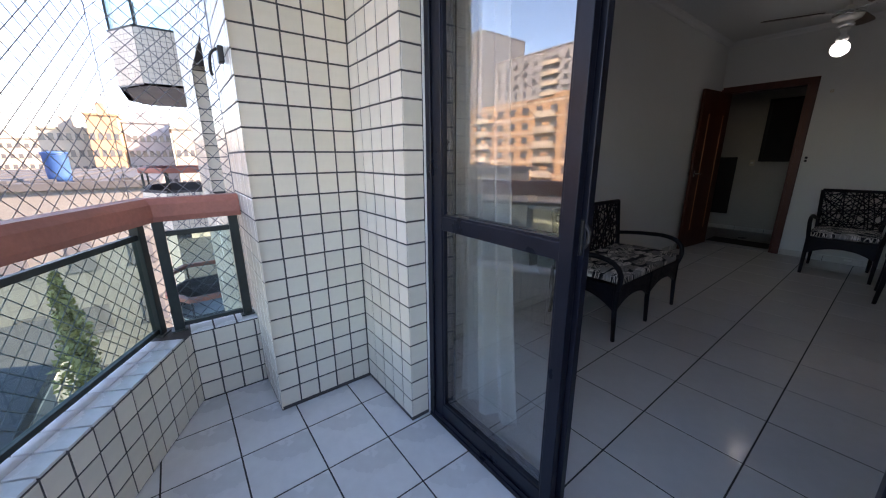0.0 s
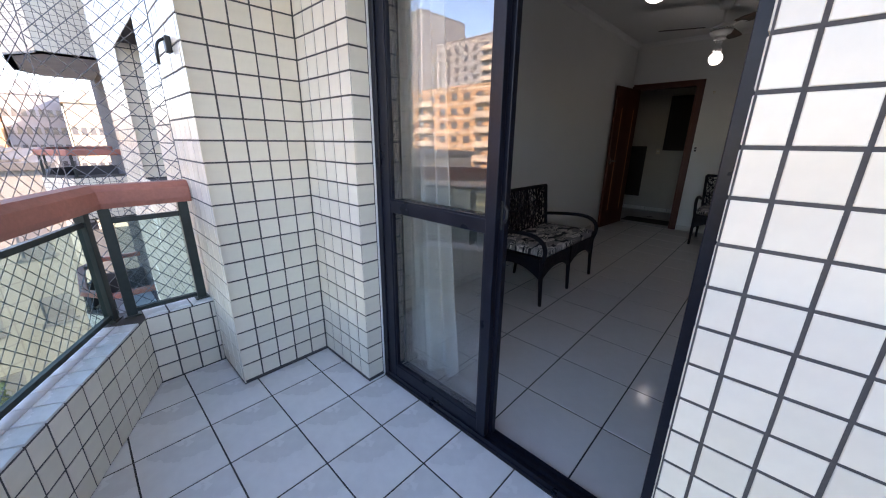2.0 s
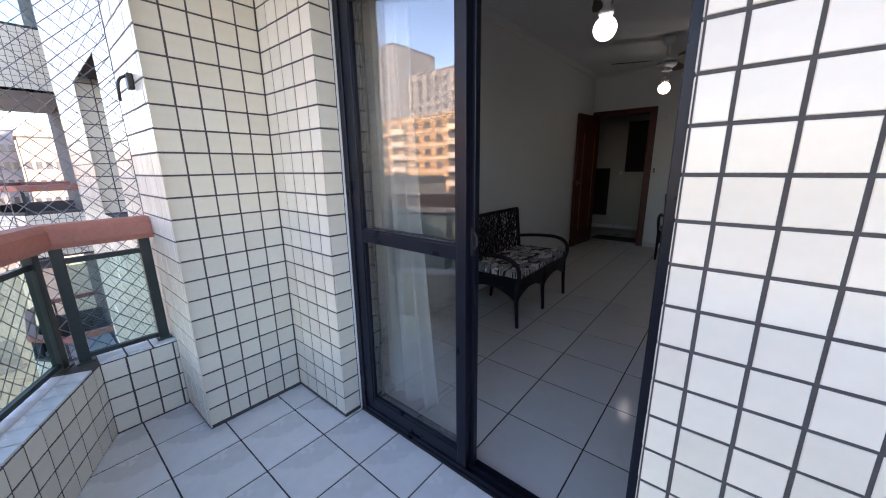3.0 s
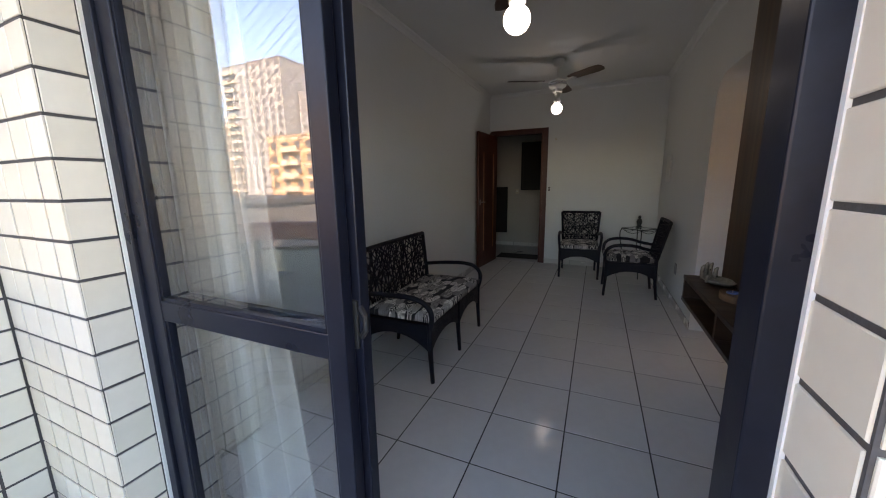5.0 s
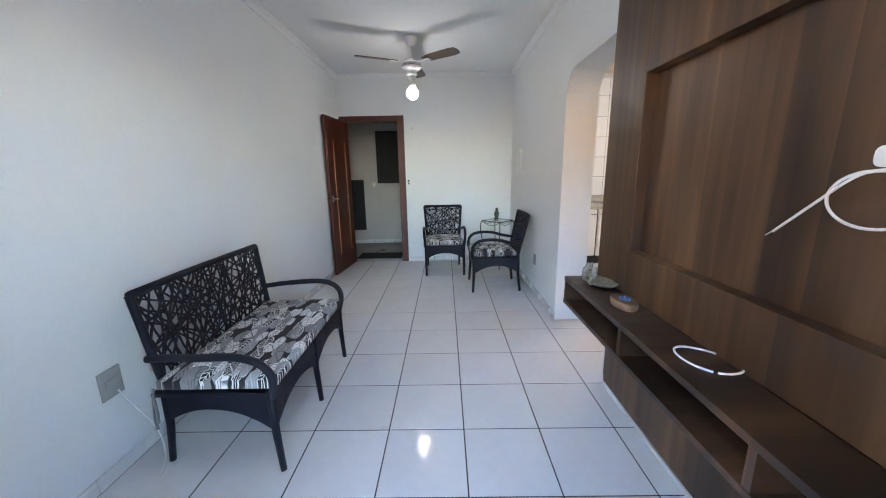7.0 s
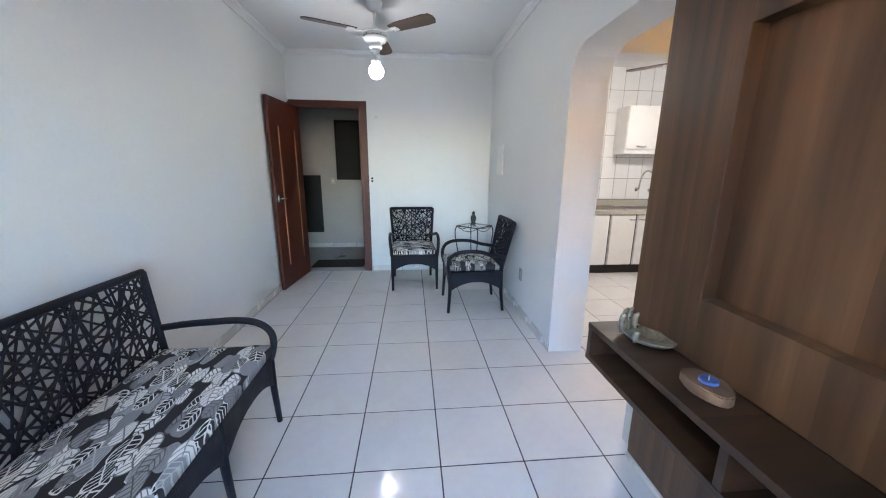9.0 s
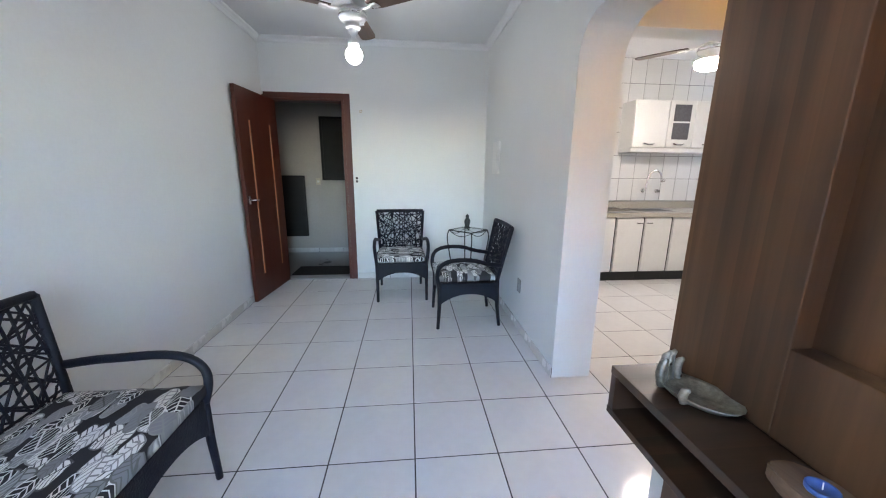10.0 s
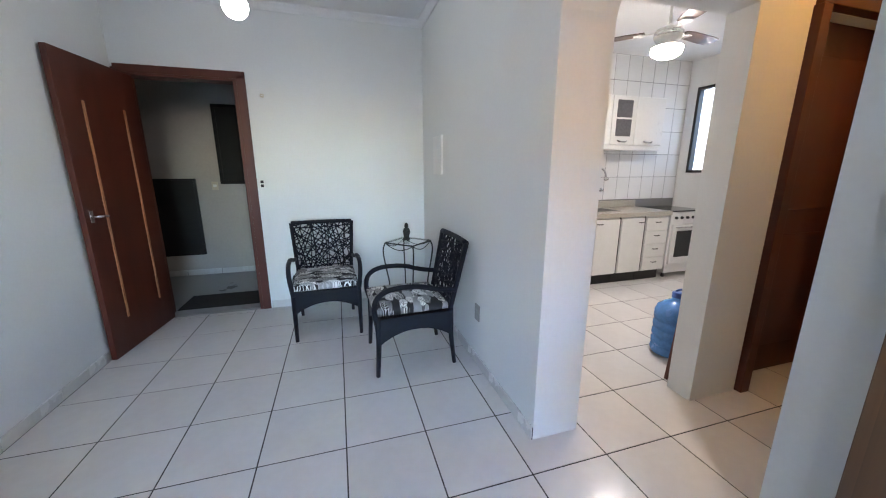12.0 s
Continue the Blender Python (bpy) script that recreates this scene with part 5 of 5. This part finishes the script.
block("apartment_building", "orange brick apartment block with white floor bands", -78, -60, 18, 72, 12.3, M["brick"], ("x+",), 15, 8, -11.6, 2.95, (1.7, 1.3), M["band"], ((26, 31), (44, 49), (62, 67)))
block("apartment_tower", "tall pale apartment tower with stacked balconies", -112, -90, 98, 126, 43, M["pale"], ("x+",), 8, 19, -12, 2.9, (1.5, 1.4), None, ((119, 126),))
block("apartment_tower", "pale apartment tower standing behind a brick block", -118, -96, 58, 97, 33, M["pale"], ("x+",), 10, 15, -12, 2.9, (1.5, 1.4), None, ((70, 76),))
block("apartment_building", "pale grey apartment block beside a tower", -108, -90, 127.5, 150, 24.5, M["cream"], ("x+",), 7, 12, -12, 2.9, (1.5, 1.4))
block("apartment_building", "low concrete garage building along the street", -50, -34, 10, 75, -5.5, M["concrete"], ("x+",), 14, 2, -13, 3.2, (3.0, 1.2), M["band"])
block("apartment_building", "beige apartment block in the distance", -17, -10.5, 90, 104, 6.4, M["cream"], ("y-",), 6, 7, -13, 2.8, (0.6, 1.0))
block("apartment_building", "brownish apartment block in the distance", -10.2, -6.2, 86, 98, 8.6, M["brick"], ("y-",), 4, 7, -13, 2.8, (0.6, 1.0))
block("apartment_building", "pale apartment block in the distance", -6, 1.0, 92, 104, 8.0, M["pale"], ("y-",), 7, 7, -13, 2.8, (0.6, 1.0))
block("apartment_building", "yellow rendered apartment block in the distance", 1.2, 6.5, 84, 96, 6.6, M["cream"], ("y-",), 5, 6, -13, 2.8, (0.6, 1.0))
block("apartment_building", "hazy far apartment block", -60, -19, 150, 170, 7.0, M["cream"], ("y-",), 26, 7, -13, 2.8, (0.8, 1.0))
block("warehouse", "low building with a flat grey roof", -30, -0.8, 26, 60, -0.2, M["concrete"], ("y-",), 12, 3, -12.5, 3.6, (1.0, 1.4), None, (), "warehouse")
block("house", "pale low house beyond the balcony", -16, -4.5, 12, 22, -6.0, M["concrete"], ("y-",), 6, 2, -12.5, 3.2, (0.9, 1.3), M["band"], (), "house")
rr = bmesh.new()
for k in range(18):
    bx(rr, -29 + k * 1.56, -28.2 + k * 1.56, 26.5, 59, 0.16, 0.28)
tagged(part("roof_ribs", rr, M["roof"]), "ribs of a flat grey sheet roof", "roof", "", "stuff")
tk = thing("water_tank", "blue plastic water tank on a flat roof", "water tank", pose(-4.7, 27.6, 0.15))
part("body", lathe(bmesh.new(), [(0.42, 0), (0.47, 0.3), (0.5, 1.35), (0.52, 1.4)], 20), M["tank"], tk, smooth=True)
part("lid", lathe(bmesh.new(), [(0.54, 1.4), (0.53, 1.5), (0.2, 1.56), (0.0, 1.57)], 20), M["tank"], tk, smooth=True)


def neighbour_balcony(z, label, glazed=False):
    t = thing("neighbour_balcony", label, "balcony", pose(0, 0, z), "balconies along the facade")
    out = [(0.795, 9.3), (-0.05, 9.3), (-0.46, 10.0), (-0.46, 12.0), (-0.05, 12.7), (0.795, 12.7)]
    part("slab", prism(bmesh.new(), out, -0.22, 0.0), M["slab"], t)
    bm = bmesh.new()
    gb = bmesh.new()
    hb = bmesh.new()
    for a, b in zip(out, out[1:]):
        a, b = Vector((*a, 0)), Vector((*b, 0))
        d = (b - a).normalized()
        n = Vector((-d.y, d.x, 0))
        L = (b - a).length
        turn = Matrix.Translation(a) @ Matrix.Rotation(math.atan2(d.y, d.x), 4, "Z")
        bx(gb, 0, L, -0.1, 0.0, -0.22, 0.76 if glazed else 0.62, 0, turn)
        cols_ = max(1, round(L / 0.0965))
        cw = L / cols_
        for i in range(cols_):
            for j in range(10 if glazed else 8):
                bx(bm, i * cw + 0.004, (i + 1) * cw - 0.004, -0.02, 0.008, -0.19 + j * 0.0965, -0.19 + j * 0.0965 + 0.089, 0, turn)
        if glazed:
            bx(hb, -0.02, L + 0.02, -0.09, 0.0, 0.76, 0.81, 0.005, turn)
            part("pane", box(0.03, L - 0.03, -0.055, -0.045, 0.81, 2.2, turn=turn), M["table_glass"], t, "pale glass")
        else:
            bx(hb, -0.02, L + 0.02, -0.12, 0.02, 0.98, 1.09, 0.02, turn)
    part("parapet", gb, M["grout"], t)
    tagged(part("tile_cladding", bm, M["facade_tile"], t), "small cream tiles", "", "", "stuff")
    if glazed:
        part("sill", hb, M["rail_post"], t, "dark metal sill")
    else:
        part("handrail", hb, M["handrail"], t, "terracotta handrail")
    for x, y in out[1:5]:
        part("post", box(x + 0.02, x + 0.06, y - 0.02, y + 0.02, 0.78 if glazed else 0.6, 2.2 if glazed else 1.0), M["rail_post"], t)


neighbour_balcony(0.0, "tiled balcony of the next flat with a terracotta rail")
neighbour_balcony(-2.87, "tiled balcony one storey lower with a terracotta rail")
neighbour_balcony(2.87, "closed tiled balcony with glazing above a solid parapet", True)

# slender tree seen through the railing
tree = thing("tree", "slender yellow green tree standing below the balcony", "tree", pose(-3.1, 14.5, -14))
tk = bmesh.new()
tube(tk, [(0, 0, 0), (0.1, 0.05, 4), (0.0, 0.1, 8), (0.05, 0.0, 11.6)], [0.2, 0.16, 0.1, 0.02], 9)
rnd = random.Random(11)
for k in range(26):
    z = 3.5 + k * 0.3
    a = k * 2.4
    r = 1.3 * (1 - (z - 3) / 9.5)
    tube(tk, [(0.05, 0.05, z), (r * 0.6 * math.cos(a), r * 0.6 * math.sin(a), z + 0.5), (r * math.cos(a), r * math.sin(a), z + 0.7)], [0.04, 0.025, 0.008], 5)
part("trunk", tk, M["bark"], tree)
vs, fs = [], []
for k in range(5200):
    z = 2.8 + 9.3 * rnd.random() ** 1.25
    a = rnd.uniform(0, 6.283)
    rmax = 1.35 * (1 - (z - 2.8) / 9.6) ** 0.8 * (0.75 + 0.35 * math.sin(a * 3 + z * 1.9))
    r = rmax * math.sqrt(rnd.random())
    c = Vector((r * math.cos(a), r * math.sin(a), z))
    u = Vector((rnd.uniform(-1, 1), rnd.uniform(-1, 1), rnd.uniform(-1, 1))).normalized() * rnd.uniform(0.07, 0.15)
    w = u.cross(Vector((rnd.uniform(-1, 1), rnd.uniform(-1, 1), rnd.uniform(-1, 1)))).normalized() * u.length * 0.5
    n = len(vs)
    vs += [c - u, c + w, c + u, c - w]
    fs.append((n, n + 1, n + 2, n + 3))
me = bpy.data.meshes.new("crown")
me.from_pydata(vs, [], fs)
me.materials.append(M["leaf"])
cr = new("crown", me)
cr.parent = tree

# ---- pieces of walls and floors ----
def tile_mesh(name, w, h, t, mat, bev=0.0025):
    bm = bx(bmesh.new(), -w / 2, w / 2, -t, 0.002, -h / 2, h / 2)
    fe = [e for e in bm.edges if all(v.co.y < 0 for v in e.verts)]
    bmesh.ops.bevel(bm, geom=fe, offset=bev, segments=1, affect="EDGES")
    return mesh_of(name, bm, mat)


FT = 0.0078
by_name = {o.name: o for o in scene.objects}


def clad(wall, p, yaw, length, z0, z1, off=0.0, zoff=0.0, limit=300, mesh_mat=M["facade_tile"], skip=None, PT=PT, PV=PV):
    """Small square tiles on an upright face that starts at p and runs along local x at this yaw (the face looks along local -y)."""
    n = 0
    rest = bmesh.new()
    base = pose(p[0], p[1], 0, 0, 0, yaw)
    i0 = -1 if off > 0.02 else 0
    cache = {}
    for i in range(i0, int(length / PT) + 1):
        a, b = max(0.0, off + i * PT), min(length, off + (i + 1) * PT)
        if b - a < 0.02:
            continue
        for j in range(int((z0 - zoff) / PV) - 1, int((z1 - zoff) / PV) + 1):
            c, d = max(z0, zoff + j * PV), min(z1, zoff + (j + 1) * PV)
            if d - c < 0.02 or (skip and skip((a + b) / 2, (c + d) / 2)):
                continue
            key = (round(b - a, 3), round(d - c, 3))
            turn = base @ pose((a + b) / 2 + 0.0006 * math.sin(i * 5 + j * 3), 0.0006 * math.sin(i * 3 + j * 7), (c + d) / 2, 0.25 * math.sin(i * 2.1 + j), 0.2 * math.sin(j * 1.3 + i * 0.7), 0.25 * math.sin(i + 2 * j))
            if n < limit:
                if key not in cache:
                    cache[key] = tile_mesh("tile", key[0] - FT, key[1] - FT, 0.003, mesh_mat, 0.0015)
                pieces("tile", wall, cache[key], [turn])
                n += 1
            else:
                bx(rest, -(b - a - FT) / 2, (b - a - FT) / 2, -0.003, 0.002, -(d - c - FT) / 2, (d - c - FT) / 2, 0, turn)
    if len(rest.verts):
        tagged(part("tile_field", rest, mesh_mat, wall), "", "", "", "stuff")
    else:
        rest.free()


col_wall = by_name["wall_column"]
clad(col_wall, (0.366, 1.795), 0, XF - 0.366 + 0.006, 0, 2.62, 0.0, 0.018)
clad(col_wall, (XF + 0.006, 1.795), -90, 1.795 - OPL, 0, 2.62, 0.0, 0.018, 160)
clad(col_wall, (XF + 0.006, OPL + 0.006), 0, 0.1, 0, OPT, 0.0, 0.018, 60)
clad(by_name["wall_facade"], (XG + 0.006, OPR), -90, 1.66, 0.0, 2.62, 0.063, 0.068, 300, PT=0.0942, PV=0.0942)
clad(by_name["wall_facade"], (XD - 0.022, OPR), 180, 0.117, 0.0, OPT, -0.002, 0.068, 60, PT=0.119, PV=0.0942)
clad(by_name["wall_outside"], (0.366, 2.3), -90, 0.53, 0.0, 2.62, 0.0, 0.018, 160)
clad(by_name["wall_outside"], (0.366, 5.2), -90, 2.9, -0.6, 4.0, 0.0, 0, 0, M["facade_tile"], lambda s, z: 1.45 < s < 2.45 and 0.97 < z < 2.0)
clad(by_name["wall_outside"], (0.366, 3.75), 0, 0.19, 0.975, 2.0, 0.0, 0.0, 40)
para = by_name["parapet"]
clad(para, (A1.x, A1.y), 0, A0.x - A1.x, 0, 0.392, 0.0)
clad(para, (A2.x, A2.y), math.degrees(math.atan2(A1.y - A2.y, A1.x - A2.x)), (A1 - A2).length, 0, 0.392, 0.0)
clad(para, (A3.x, A3.y), 90, A2.y - A3.y, 0, 0.392, 0.0, 0, 60)


def ledge(p, q, inner_n, count):
    d = (q - p) / count
    turn0 = math.degrees(math.atan2(d.y, d.x))
    L = d.length
    for rowy, wid in ((0.046, 0.09), (0.122, 0.056)):
        bm = bx(bmesh.new(), -L / 2 + 0.004, L / 2 - 0.004, -wid / 2, wid / 2, 0, 0.011, 0.002)
        me = mesh_of("ledge_tile", bm, M["ledge_tile"])
        pieces("ledge_tile", para, me, [pose(*(p + d * (k + 0.5) + inner_n * rowy).xy, 0.393, 0, 0, turn0) for k in range(count)])


ledge(A1, A0, Vector((0, 1, 0)), 3)
ledge(A1 + DIR * 0.06, A2, OUT, 12)
ledge(A2, A3, Vector((-1, 0, 0)), 26)


def pave(parent, x0, x1, y0, y1, px, py, ox, oy, mat, gap, inside=None, name="tile"):
    cache = {}
    for i in range(math.floor((x0 - ox) / px), math.ceil((x1 - ox) / px)):
        for j in range(math.floor((y0 - oy) / py), math.ceil((y1 - oy) / py)):
            a, b = max(x0, ox + i * px), min(x1, ox + (i + 1) * px)
            c, d = max(y0, oy + j * py), min(y1, oy + (j + 1) * py)
            if b - a < 0.015 or d - c < 0.015 or (inside and not inside((a + b) / 2, (c + d) / 2)):
                continue
            key = (round(b - a, 3), round(d - c, 3))
            if key not in cache:
                bm = bx(bmesh.new(), -key[0] / 2 + gap / 2, key[0] / 2 - gap / 2, -key[1] / 2 + gap / 2, key[1] / 2 - gap / 2, -0.01, 0)
                fe = [e for e in bm.edges if all(v.co.z > -0.005 for v in e.verts)]
                bmesh.ops.bevel(bm, geom=fe, offset=0.001, segments=1, affect="EDGES")
                cache[key] = mesh_of(name, bm, mat)
            pieces(name, parent, cache[key], [pose((a + b) / 2, (c + d) / 2, 0.0003 * math.sin(i * 3 + j * 5), 0.03 * math.sin(i * 7 + j), 0.03 * math.cos(i + j * 5), 0)])


fl = by_name["floor"]
TX, TY, TP = 2.236, 0.255, 0.40
pave(fl, XI - 0.01, XE, -4.3, YL, TP, TP, TX, TY, M["floor_tile"], 0.0065,
     lambda x, y: y > -0.9 or (x > 2.95 and y > -3.1) or x > 4.0)
pave(fl, XE, 6.5, -4.3, YR - 0.25, TP, TP, TX, TY, M["floor_tile"], 0.0065)
pave(by_name["floor_balcony"], -0.70, XD - 0.004, -1.7, 2.14, 0.282, 0.291, 0.434, 1.308, M["balcony_tile"], 0.0065,
     lambda x, y: (x < 0.42 or y < 1.87) and (x - A1.x) * OUT.x + (y - A1.y) * OUT.y < 0.15)

# kitchen wall tiles
kb = by_name["wall_kitchen_back"]
kt = tile_mesh("tile", 0.194, 0.2857, 0.003, M["kitchen_tile"], 0.0015)
pieces("tile", kb, kt, [pose(6.50, -1.0 - 0.2 * i, 0.95 + 0.1458 + 0.2917 * j, 0, 0, -90) for i in range(17) for j in range(6)])

# skirting pieces
def skirt(p, q, yaw, count):
    ob = struct("baseboard", box(0, (Vector(q) - Vector(p)).length, -0.004, 0, 0, 0.07), M["floor_grout"], "grouted bed of the ceramic skirting", "skirting")
    ob.matrix_basis = pose(p[0], p[1], 0, 0, 0, yaw)
    L = (Vector(q) - Vector(p)).length / count
    bm = bx(bmesh.new(), 0.002, L - 0.002, -0.010, -0.001, 0.001, 0.072, 0.002)
    me = mesh_of("skirting_tile", bm, M["skirting"])
    pieces("skirting_tile", ob, me, [pose(L * k, 0, 0) for k in range(count)])


skirt((XI, YL), (XE, YL), 0, 13)
skirt((XE, YR), (4.02, YR), 180, 6)
skirt((XE, 0.905), (XE, YR), -90, 4)
skirt((7.79, 3.3), (7.79, -0.2), -90, 9)
